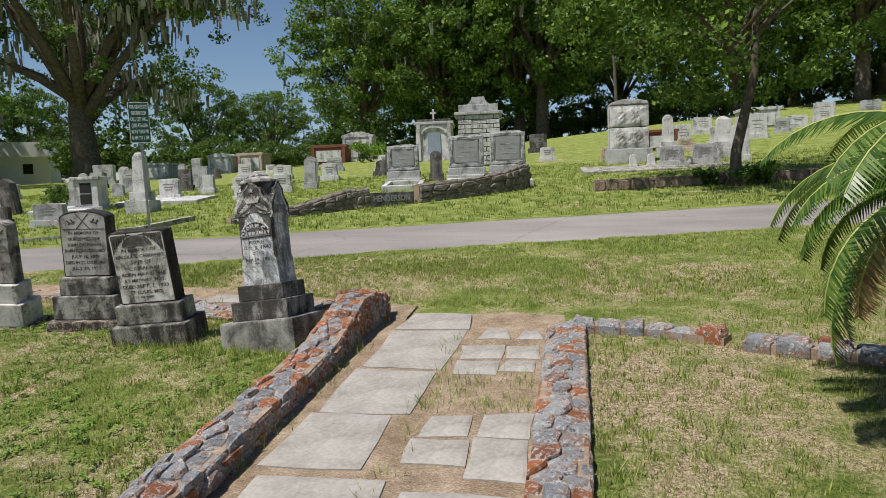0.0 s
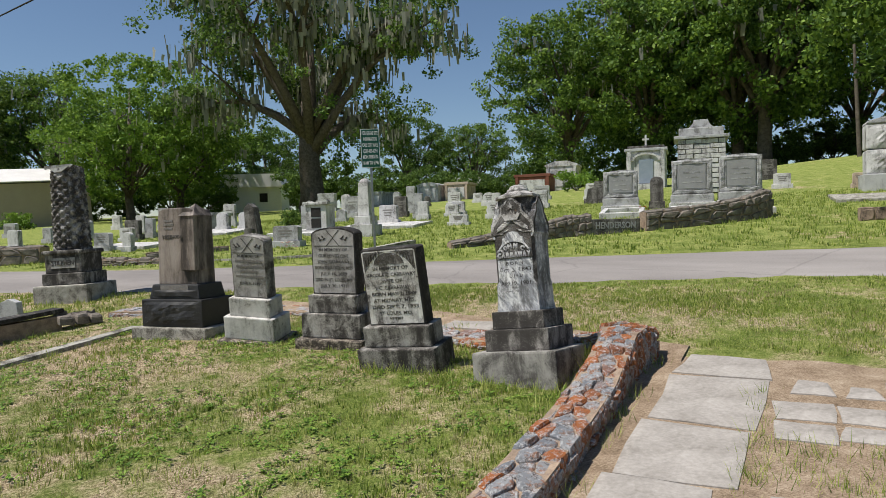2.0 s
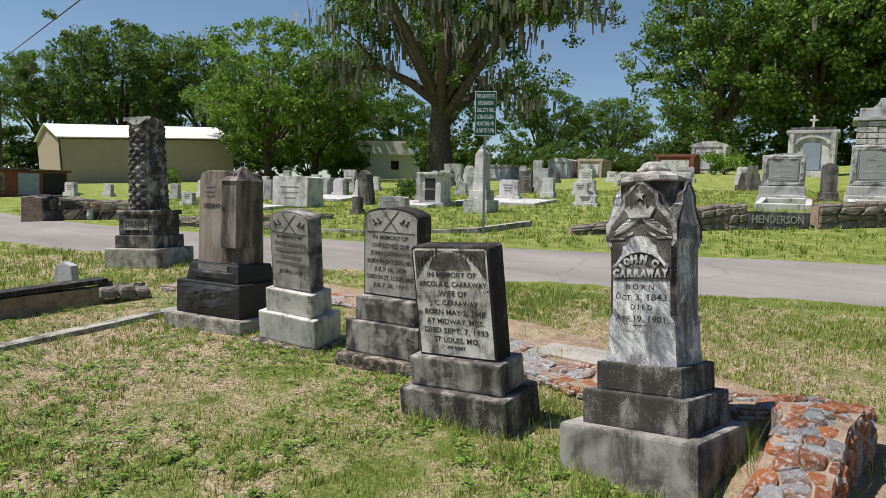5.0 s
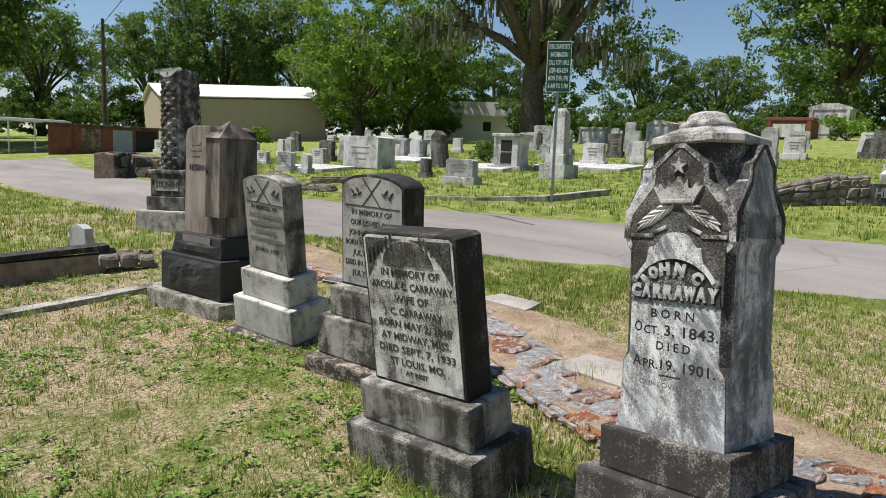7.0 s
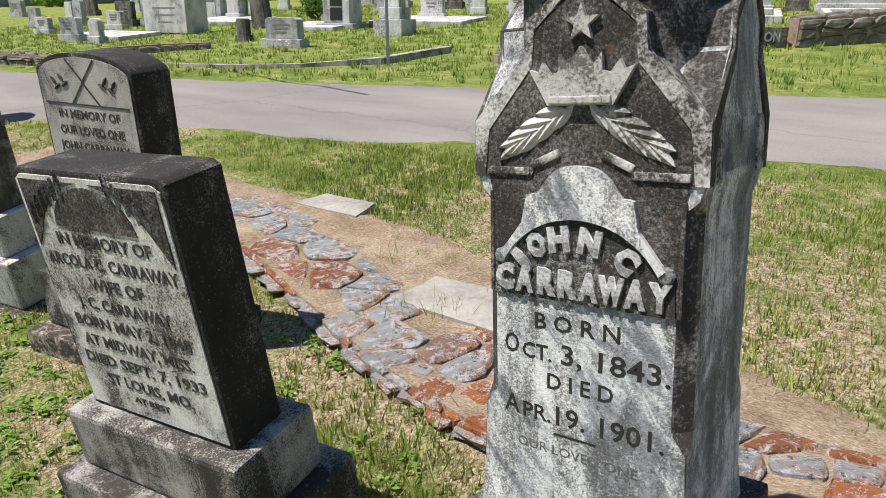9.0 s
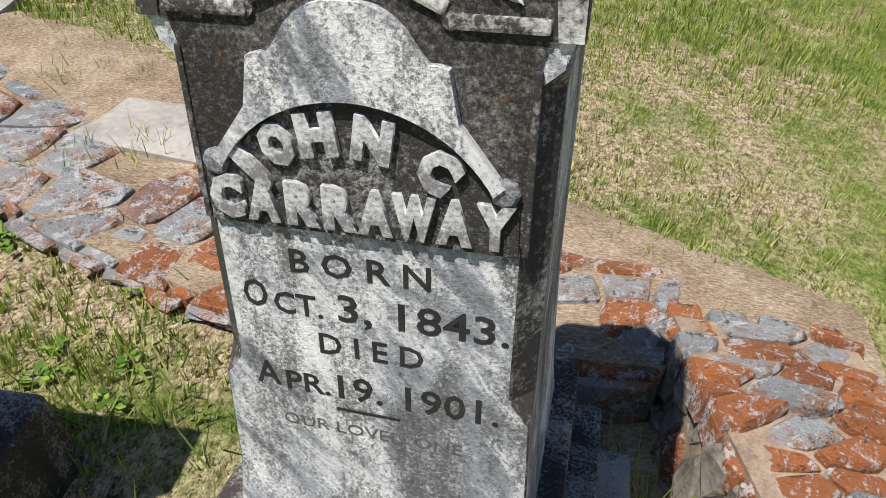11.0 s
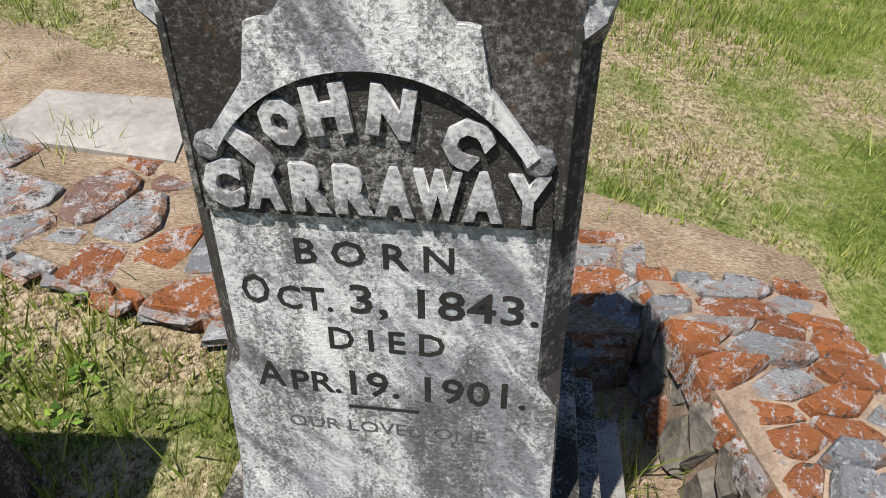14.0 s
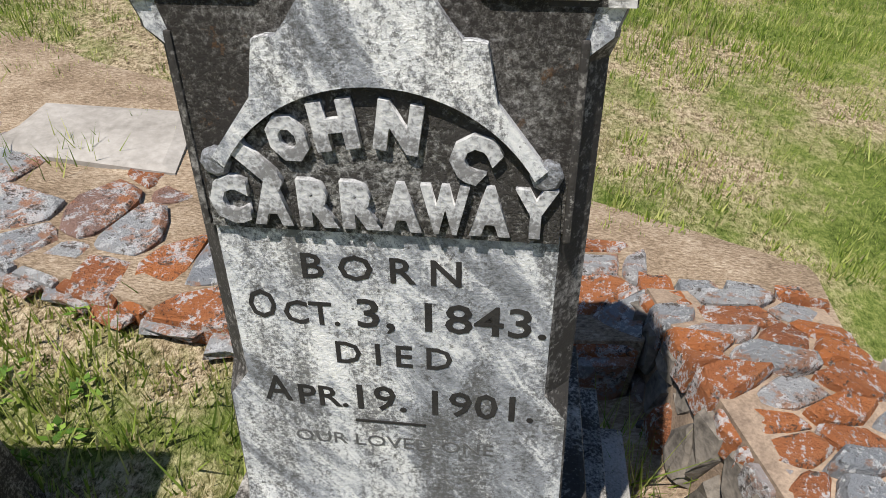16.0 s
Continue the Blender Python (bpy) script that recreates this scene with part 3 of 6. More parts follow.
    star = [(r * math.sin(k * math.pi / 5), 1.222 + r * math.cos(k * math.pi / 5)) for k in range(10) for r in ((0.025 if k % 2 == 0 else 0.010),)]
    part("star", outline(star, f - 0.010, f), M_MARBLE_GREY, m, "small raised star")
    # raised name on the arch and below it
    for ch, x, z, turn, wd in (("J", -0.090, 0.909, -46, 0.022), ("O", -0.062, 0.928, -28, 0.029), ("H", -0.028, 0.939, -9, 0.032), ("N", 0.017, 0.939, 9, 0.032), ("C", 0.068, 0.920, 40, 0.031)):
        letters(ch, 0.044, M_LETTER, field, x, f - 0.0045, z, 0.0055, 0.0032, wd, "raised_letter", turn)
    letters(".", 0.05, M_LETTER, field, 0.084, f - 0.0045, 0.899, 0.0055, 0.002, None, "raised_letter")
    for k, ch in enumerate("CARRAWAY"):
        letters(ch, 0.048, M_LETTER, field, -0.1145 + k * 0.0328, f - 0.0045, 0.8765, 0.0055, 0.0034, 0.0305 if ch != "W" else 0.036, "raised_letter")
    # cut lines, drawn as flat black letters on the face
    letters("B O R N", 0.034, M_BLACK, shaft, -0.004, f, 0.815, 0.0006, 0.0004, 0.130)
    letters("O", 0.042, M_BLACK, shaft, -0.108, f, 0.773, 0.0006, 0.0004, 0.024)
    letters("CT.", 0.034, M_BLACK, shaft, -0.066, f, 0.767, 0.0006, 0.0004, 0.048)
    letters("3, 1843.", 0.042, M_BLACK, shaft, 0.052, f, 0.770, 0.0006, 0.0004, 0.158)
    letters("D I E D", 0.034, M_BLACK, shaft, 0.002, f, 0.726, 0.0006, 0.0004, 0.102)
    letters("A", 0.042, M_BLACK, shaft, -0.108, f, 0.677, 0.0006, 0.0004, 0.026)
    letters("PR.", 0.034, M_BLACK, shaft, -0.066, f, 0.672, 0.0006, 0.0004, 0.046)
    letters("19. 1901.", 0.042, M_BLACK, shaft, 0.043, f, 0.674, 0.0006, 0.0004, 0.160)
    part("rule", block(0.066, 0.002, 0.0025, x=-0.004, y=f, z=0.645, bevel=0), M_BLACK, shaft)
    letters("OUR LOVED ONE", 0.021, M_FAINT, shaft, -0.003, f, 0.619, 0.0005, 0.0, 0.190)
    return m


def tablet(x, y, rz, w, d, h, base, crown, mat, panel, rx=0, ry=0, label=""):
    """An upright tablet: stepped bases (w, d, h) from below, then a die with a shaped crown and a sunk panel."""
    m = thing("gravestone", x, y, None, rz, rx, ry, label, "gravestone", "row of old gravestones")
    top = 0.0
    for k, (bw, bd, bh, bmat) in enumerate(base):
        part("plinth" if k == 0 else "base", block(bw, bd, bh + (0.06 if k == 0 else 0), z=top - (0.06 if k == 0 else 0), bevel=0.012), bmat, m)
        top += bh

    def shape(a, lo, hi):
        if crown == "arch":
            rise = a * 0.30
            return [(-a, lo), (a, lo), (a, hi - rise)] + [(a * math.cos(t), hi - rise + rise * math.sin(t)) for t in np.linspace(0.15, math.pi - 0.15, 13)] + [(-a, hi - rise)]
        return [(-a, lo), (a, lo), (a, hi - 0.012), (a - 0.02, hi), (-a + 0.02, hi), (-a, hi - 0.012)]

    part("die", prism(shape(w / 2, top - 0.004, top + h), -d / 2, d / 2, bevel=0.007), mat, m)
    face = part("front_panel", prism(shape(w / 2 - 0.013, top + 0.012, top + h - 0.014), -d / 2 - 0.003, -d / 2 + 0.02), panel, m, "paler inscribed face")
    return face, top, -d / 2 - 0.003


def lines(m, rows, x, y, z, size, step, mat, width):
    for k, (words, share) in enumerate(rows):
        letters(words, size, mat, m, x, y, z - k * step, 0.0016, 0.0004, width * share)


def crest(m, y, z, w):
    """The cut diamond and sprays of a round-topped stone."""
    for s in (-1, 1):
        part("diamond_line", block(0.006, 0.004, 0.10, y=y, z=-0.05, bevel=0), M_INK, m).matrix_basis = pose(s * 0.03, 0, z + 0.035, 0, s * 42, 0)
        part("diamond_line", block(0.006, 0.004, 0.10, y=y, z=-0.05, bevel=0), M_INK, m).matrix_basis = pose(s * 0.03, 0, z - 0.035, 0, -s * 42, 0)
        for k in range(4):
            part("carved_leaf", leaf_shape(s * (0.07 + 0.018 * k), z - 0.005 * k, 0.036, (50 if k % 2 else -30) if s > 0 else 180 - (50 if k % 2 else -30), y - 0.004, y, 0.45), M_INK, m)
    part("border_line", block(w, 0.004, 0.005, y=y, z=z - 0.075, bevel=0), M_INK, m)


J = gabled_monument()
A, T, FACE = tablet(-3.762, 5.335, 3.2, 0.485, 0.140, 0.597, [(0.665, 0.355, 0.183, M_BASE), (0.572, 0.245, 0.164, M_GRANITE)], "flat", M_GRANITE_DARK, M_TABLET, 7.1, -3.5, "leaning grey marble tablet with carved fern corners and long inscription")
lines(A, (("IN MEMORY OF", 0.72), ("ARCOLA C. CARRAWAY", 1.0), ("WIFE OF", 0.42), ("J. C. CARRAWAY", 0.72), ("BORN MAY 2, 1848", 0.9), ("AT MIDWAY, MISS.", 0.86), ("DIED SEPT. 7, 1933", 0.95), ("ST LOUIS, MO.", 0.68)), 0.005, FACE, T + 0.445, 0.040, 0.050, M_INK, 0.42)
letters("AT REST", 0.022, M_INK, A, 0.0, FACE, T + 0.055, 0.0016, 0.0004, 0.12)
part("arch_field", prism([(-0.13, T + 0.475), (0.13, T + 0.475)] + [(0.13 * math.cos(t), T + 0.475 + 0.09 * math.sin(t)) for t in np.linspace(0.1, math.pi - 0.1, 13)], FACE - 0.002, FACE + 0.01), M_STIPPLE, A)
for s in (-1, 1):
    part("corner_field", prism([(s * 0.218, T + 0.42), (s * 0.218, T + 0.573), (s * 0.02, T + 0.573), (s * 0.10, T + 0.555), (s * 0.16, T + 0.50)], FACE - 0.002, FACE + 0.01), M_STIPPLE, A)
    for k in range(6):
        part("carved_fern", leaf_shape(s * (0.200 - 0.024 * k), T + 0.475 + 0.014 * k, 0.05, 95 if s > 0 else 85, FACE - 0.006, FACE, 0.3), M_GRANITE, A)

K, T, FACE = tablet(-4.758, 5.837, 9.0, 0.434, 0.160, 0.600, [(0.66, 0.52, 0.082, M_ROUGH), (0.58, 0.387, 0.219, M_GRANITE), (0.469, 0.31, 0.162, M_GRANITE)], "arch", M_GRANITE_DARK, M_TABLET_GREY, 3.6, 1.0, "round-topped grey granite gravestone on two bases and a rough footing")
crest(K, FACE, T + 0.508, 0.38)
lines(K, (("IN MEMORY OF", 0.75), ("OUR LOVED ONE", 0.8), ("JOHN CARRAWAY", 0.86), ("BORN IN JACKSON, MISS", 1.0), ("JULY 16, 1879", 0.7), ("DIED IN ST. LOUIS, MO.", 1.0), ("JULY 30, 1931", 0.7)), 0, FACE, T + 0.400, 0.04, 0.054, M_INK, 0.37)

M, T, FACE = tablet(-5.71, 5.795, 10.2, 0.373, 0.140, 0.597, [(0.64, 0.44, 0.034, M_ROUGH), (0.541, 0.313, 0.22, M_PALEBASE), (0.446, 0.235, 0.177, M_PALEBASE)], "arch", M_GRANITE, M_TABLET_GREY, 9.1, 3.1, "round-topped grey granite gravestone leaning on pale concrete bases")
crest(M, FACE, T + 0.505, 0.33)
lines(M, (("IN MEMORY OF", 0.72),), 0, FACE, T + 0.405, 0.034, 0.05, M_INK, 0.32)
for k, share in enumerate((0.95, 0.9, 0.62, 0.95)):
    part("worn_line", block(0.3 * share, 0.003, 0.022, y=FACE, z=T + 0.345 - 0.05 * k, bevel=0), M_FAINTDARK, M, "line of worn unreadable lettering")
letters("JUNE 5, 1935", 0.034, M_INK, M, 0, FACE, T + 0.14, 0.0016, 0.0004, 0.22)


def rock_face(w, h, y, z, seed, depth=0.03, bm=None, nx=14, nz=8):
    """A rock-pitched face: a rough sheet in front of a block."""
    bm = bm or bmesh.new()
    grid = []
    for j in range(nz + 1):
        row = []
        for i in range(nx + 1):
            u, v = i / nx, j / nz
            rim = min(u, 1 - u, v, 1 - v)
            p = noise.noise((u * w * 9 + seed, v * h * 9, seed)) + 0.6 * noise.noise((u * w * 22, v * h * 22 + seed, 3))
            out = depth * min(rim * 5, 1) * (0.75 + 0.55 * p)
            row.append(bm.verts.new(((u - 0.5) * w, y - out, z + v * h)))
        grid.append(row)
    for j in range(nz):
        for i in range(nx):
            bm.faces.new((grid[j][i], grid[j][i + 1], grid[j + 1][i + 1], grid[j + 1][i]))
    return bm


def block_monument():
    m = thing("gravestone", -6.72, 5.86, None, 9, 0, 0, "brown-grey granite monument with a gabled pillar and rock-faced black base", "gravestone", "row of old gravestones")
    part("plinth", block(0.90, 0.66, 0.15, z=-0.06, bevel=0.015), M_CONCRETE, m)
    part("base", block(0.74, 0.52, 0.28, z=0.09, bevel=0.012), M_BLACKGRANITE, m)
    part("rock_face", rock_face(0.70, 0.24, -0.26, 0.11, 3.0), M_BLACKGRANITE, m, "rough rock-pitched face")
    part("upper_base", block(0.62, 0.43, 0.15, z=0.37, bevel=0.012, top=(0.9, 0.9)), M_BLACKGRANITE, m)
    part("rock_face", rock_face(0.54, 0.075, -0.21, 0.385, 8.0, 0.014), M_BLACKGRANITE, m)
    part("die", prism([(-0.235, 0.515), (0.235, 0.515), (0.22, 1.22), (0.20, 1.275), (0.12, 1.30), (-0.12, 1.30), (-0.20, 1.275), (-0.22, 1.22)], -0.15, 0.15, bevel=0.01), M_BROWNSTONE, m, "streaked brown-grey granite die")
    bm = block(0.17, 0.30, 0.56, x=0.165, y=-0.04, z=0.66, top=(0.96, 0.98), bevel=0.006)
    part("corner_pillar", bm, M_BROWNSTONE, m)
    part("pillar_cap", block(0.19, 0.32, 0.125, x=0.165, y=-0.04, z=1.215, top=(0.04, 0.04), bevel=0.003), M_BROWNSTONE, m, "pyramid on the corner pillar")
    letters("1858", 0.06, M_INK, m, -0.11, -0.152, 1.0, 0.002, 0.001, 0.12)
    letters("1904", 0.06, M_INK, m, 0.05, -0.197, 1.0, 0.002, 0.001, 0.11)
    part("dash", block(0.035, 0.004, 0.012, x=-0.03, y=-0.152, z=0.995, bevel=0), M_INK, m)
    for k, wd in enumerate((0.10, 0.13, 0.11)):
        part("monogram_bar", block(wd, 0.004, 0.02, x=-0.09, y=-0.151, z=1.08 + 0.04 * k, bevel=0), M_FAINTDARK, m)
    part("name_bar", block(0.34, 0.004, 0.05, y=-0.205, z=0.462, bevel=0), M_FAINTDARK, m, "worn raised family name")
    return m


D = block_monument()


def column_monument():
    m = thing("monument_column", -10.5, 7.2, None, 24, 0, -2.0, "broken tree-bark column of dark weathered stone on stepped bases", "monument")
    part("plinth", block(0.80, 0.80, 0.29, z=-0.06, bevel=0.02), M_CONCRETE, m)
    part("base", block(0.62, 0.62, 0.17, z=0.23, bevel=0.015), M_BASE, m)
    part("name_block", block(0.54, 0.54, 0.27, z=0.40, bevel=0.012), M_BASE, m)
    part("name_panel", block(0.36, 0.012, 0.15, y=-0.272, z=0.47, bevel=0.003), M_TABLET_GREY, m)
    part("collar", block(0.60, 0.60, 0.06, z=0.67, bevel=0.02), M_BASE, m)
    letters("STILPHEN", 0.095, M_INK, m, 0, -0.279, 0.545, 0.003, 0.002, 0.33)
    # bark trunk: lozenges in rings, broken off aslant
    bm = bmesh.new()
    loops, segs, n = [], 40, 60
    for j in range(n + 1):
        z = 0.72 + 1.18 * j / n
        ring = []
        for k in range(segs):
            t = 2 * math.pi * k / segs
            r = 0.245 - 0.035 * j / n
            r += 0.016 * (1 if (k + (j // 3) % 2 * 2) % 4 < 2 else -0.6) * (0.4 if j % 3 == 0 else 1) + 0.008 * noise.noise((k * 0.6, j * 0.4, 2))
            zz = z + (j / n) ** 6 * (0.05 * math.cos(t + 0.5) + 0.02 * noise.noise((k * 0.4, 1, 5)))
            ring.append(bm.verts.new((r * math.cos(t), r * math.sin(t), zz)))
        loops.append(ring)
    for a, b in zip(loops, loops[1:]):
        for k in range(segs):
            bm.faces.new((a[k], a[(k + 1) % segs], b[(k + 1) % segs], b[k]))
    bm.faces.new(loops[-1])
    part("bark_trunk", bm, M_BARKSTONE, m, "stone trunk carved with rows of bark scales")
    part("broken_top", prism([(-0.20, 1.90), (0.22, 1.94), (0.20, 1.96), (0.05, 1.86), (-0.05, 1.85), (-0.19, 1.95)], -0.222, -0.205), M_PALE, m, "pale broken scroll at the top")
    return m


S = column_monument()

# ---- walls, walk and footings ----


def rubble_run(name, pts, width, label, mortar=None):
    """The mortar core of a low wall along points of (x, y, height)."""
    m = tagged(new(name), label, "stone wall", kind="structure")
    bm, prev = bmesh.new(), None
    for i, (x, y, h, *wide) in enumerate(pts):
        a, b = pts[max(i - 1, 0)], pts[min(i + 1, len(pts) - 1)]
        way = Vector((b[0] - a[0], b[1] - a[1], 0)).normalized()
        side = Vector((-way.y, way.x, 0)) * (wide[0] if wide else width) / 2
        p, g = Vector((x, y, 0)), gz(x, y)
        ring = [bm.verts.new(p + side * s + Vector((0, 0, g + k))) for s, k in ((0.94, -0.15), (-0.94, -0.15), (-0.9, h - 0.034), (0.9, h - 0.034))]
        if prev:
            for k in range(4):
                bm.faces.new((prev[k], prev[(k + 1) % 4], ring[(k + 1) % 4], ring[k]))
        else:
            bm.faces.new(ring[::-1])
        prev = ring
    bm.faces.new(prev)
    part("core", bm, mortar or M_MORTAR, m)
    return m


def along(pts, u):
    """Place, side vector and height at the share u of a run of points."""
    v = u * (len(pts) - 1)
    i = min(int(v), len(pts) - 2)
    k = v - i
    a, b = pts[i], pts[i + 1]
    way = Vector((b[0] - a[0], b[1] - a[1], 0)).normalized()
    x, y, h = (a[n] + (b[n] - a[n]) * k for n in range(3))
    wide = (a[3] + (b[3] - a[3]) * k) if len(a) > 3 else None
    return Vector((x, y, gz(x, y))), Vector((-way.y, way.x, 0)), h, wide


def piece(name, corners, out, thick, mat, parent, rng, round_off=0.16):
    """One stone: a polygon of corners set proud along out, with a worn rim."""
    c = sum(corners, Vector()) / len(corners)
    pts = []
    for i, p in enumerate(corners):
        q = corners[(i + 1) % len(corners)]
        pts += [p + (c - p) * round_off * rng.uniform(0.4, 1.3), p.lerp(q, 0.5) + (c - p.lerp(q, 0.5)) * rng.uniform(-0.04, 0.1)]
    bm = bmesh.new()
    low = [bm.verts.new(p - out * 0.04 - c) for p in pts]
    mid = [bm.verts.new(p + out * thick * rng.uniform(0.45, 0.75) - c) for p in pts]
    top = [bm.verts.new(p.lerp(c, 0.16) + out * thick * rng.uniform(0.85, 1.25) - c) for p in pts]
    n = len(pts)
    for a, b in ((low, mid), (mid, top)):
        for k in range(n):
            bm.faces.new((a[k], a[(k + 1) % n], b[(k + 1) % n], b[k]))
    bm.faces.new(top)
    ob = part(name, bm, mat, parent)
    ob.location = c
    return ob


def cell(seeds, k, lu, lv):
    """The part of the rectangle lu by lv that lies nearest to seed k."""
    poly = [(0, 0), (lu, 0), (lu, lv), (0, lv)]
    ax, ay = seeds[k]
    for j, (bx, by) in enumerate(seeds):
        if j == k or abs(bx - ax) > 1.2:
            continue
        nx, ny = bx - ax, by - ay
        lim = nx * (ax + bx) / 2 + ny * (ay + by) / 2
        cut = []
        for i, p in enumerate(poly):
            q = poly[(i + 1) % len(poly)]
            dp, dq = nx * p[0] + ny * p[1] - lim, nx * q[0] + ny * q[1] - lim
            if dp <= 0:
                cut.append(p)
            if dp * dq < 0:
                w = dp / (dp - dq)
                cut.append((p[0] + (q[0] - p[0]) * w, p[1] + (q[1] - p[1]) * w))
        poly = cut
        if len(poly) < 3:
            return []
    return poly


def lay_wild(parent, spot, lu, lv, size, gap, thick, mats, seed, skip=0.0, rust=2.0, long=1.0):
    """Stones of wild shapes and sizes fitted together over a sheet lu by lv metres."""
    rng = random.Random(seed)
    seeds = []
    for k in range(4000):
        p = (rng.uniform(0, lu), rng.uniform(0, lv))
        if all(((p[0] - q[0]) / long) ** 2 + (p[1] - q[1]) ** 2 > (size * rng.uniform(0.55, 1.1)) ** 2 for q in seeds):
            seeds.append(p)
    for k in range(len(seeds)):
        poly = cell(seeds, k, lu, lv)
        if len(poly) < 3 or rng.random() < skip:
            continue
        cu, cv = sum(p[0] for p in poly) / len(poly), sum(p[1] for p in poly) / len(poly)
        far = max(math.hypot(a - cu, b - cv) for a, b in poly)
        shrink = max(0.5, 1 - gap / max(far, 0.01))
        spots = [spot((cu + (a - cu) * shrink) / lu, (cv + (b - cv) * shrink) / lv) for a, b in poly]
        piece("stone", [p[0] for p in spots], spots[0][1], thick * rng.uniform(0.5, 1.4), mats[0] if rng.random() < (0.62 if cu / lu < rust else 0.2) else mats[1], parent, rng, 0.10)


def lay(parent, spot, nu, nv, gap, thick, mats, seed, name="stone", skip=0.0, jitter=0.32, rust=2.0):
    """Stones in a crooked lattice: spot(u, v) gives place and outward direction."""
    rng = random.Random(seed)
    jit = {}
    for i in range(nu + 1):
        for j in range(nv + 1):
            jit[i, j] = (i + (rng.uniform(-jitter, jitter) if 0 < i < nu else 0), j + (rng.uniform(-jitter, jitter) if 0 < j < nv else rng.uniform(-0.06, 0.06)))
    for i in range(nu):
        for j in range(nv):
            if rng.random() < skip:
                continue
            uv = [jit[i, j], jit[i + 1, j], jit[i + 1, j + 1], jit[i, j + 1]]
            cu, cv = sum(p[0] for p in uv) / 4, sum(p[1] for p in uv) / 4
            uv = [(cu + (a - cu) * (1 - gap), cv + (b - cv) * (1 - gap)) for a, b in uv]
            spots = [spot(a / nu, b / nv) for a, b in uv]
            piece(name, [s[0] for s in spots], spots[0][1], thick * rng.uniform(0.6, 1.3), mats[0] if rng.random() < (0.7 if i / nu < rust else 0.22) else mats[1], parent, rng)


UP = Vector((0, 0, 1))


def top_of(pts, width):
    def spot(u, v):
        p, side, h, wide = along(pts, min(max(u, 0), 1))
        return p + side * (v - 0.5) * (wide or width) + UP * (h - 0.03 - 0.03 * abs(2 * v - 1)), UP
    return spot


def side_of(pts, width, s):
    def spot(u, v):
        p, side, h, wide = along(pts, min(max(u, 0), 1))
        return p + side * s * ((wide or width) / 2 - 0.03) + UP * ((h - 0.035) * min(v, 1) - 0.02), side * s
    return spot


LEFT = [(-2.125, 1.2, 0.19, 0.28), (-2.125, 2.0, 0.19, 0.28), (-2.125, 2.8, 0.19, 0.28), (-2.125, 3.5, 0.19, 0.28), (-2.125, 4.2, 0.19, 0.28), (-2.125, 4.75, 0.21, 0.28), (-2.13, 5.15, 0.29, 0.27), (-2.135, 5.45, 0.34, 0.26), (-2.16, 5.68, 0.335, 0.36), (-2.17, 5.98, 0.25, 0.40)]
RIGHT = [(-0.43, 1.2, 0.1), (-0.44, 3.4, 0.1), (-0.44, 5.6, 0.1)]
BACK = [(-2.33, 6.02, 0.20, 0.36), (-2.8, 6.12, 0.10, 0.5), (-3.3, 6.20, 0.06, 0.60), (-3.75, 6.33, 0.06, 0.62), (-4.4, 6.60, 0.06, 0.62), (-5.3, 6.98, 0.055, 0.62), (-6.4, 7.12, 0.05, 0.6), (-7.4, 6.9, 0.06, 0.55), (-8.6, 6.45, 0.08, 0.5)]
W_LEFT = rubble_run("wall_left", LEFT, 0.44, "low rust-red rubble wall beside the walk, rising to its end")
W_RIGHT = rubble_run("wall_right", RIGHT, 0.29, "low kerb of grey and red rubble beside the walk")
W_BACK = rubble_run("wall_back", BACK, 0.62, "broken rubble footing behind the row of gravestones", M_PATHSOIL)
ROW = [(-0.40, 5.66, 0.09), (0.2, 5.55, 0.08), (0.68, 5.3, 0.09)]
ROW2 = [(0.78, 5.24, 0.09), (1.5, 4.95, 0.1), (2.6, 4.6, 0.1)]
W_ROW = rubble_run("wall_front", ROW, 0.20, "row of grey field stones edging the plot")
W_ROW2 = rubble_run("wall_side", ROW2, 0.24, "row of rust-grey field stones edging the plot")
LOWL = [(-8.7, 4.2, 0.2), (-8.6, 4.9, 0.22), (-8.5, 5.6, 0.2)]
W_LOW = rubble_run("wall_low", LOWL, 0.16, "dark low concrete plot wall")
part("coping", block(0.2, 1.5, 0.05, bevel=0.01), M_GRANITE_DARK, W_LOW).matrix_basis = pose(-8.6, 4.9, gz(-8.6, 4.9) + 0.2, 4.5, 0, -4)
lay(W_LOW, top_of([(-8.5, 5.55, 0.17), (-8.35, 6.0, 0.12)], 0.3), 3, 2, 0.05, 0.06, (M_FIELD, M_FIELD), 51)
kerb = thing("kerb", -7.45, 4.7, None, 3, 4.8, 0, "flush pale concrete kerb in the grass", "kerb", kind="structure")
part("edging", block(0.14, 2.3, 0.1, z=-0.06, bevel=0.01), M_CONCRETE, kerb)

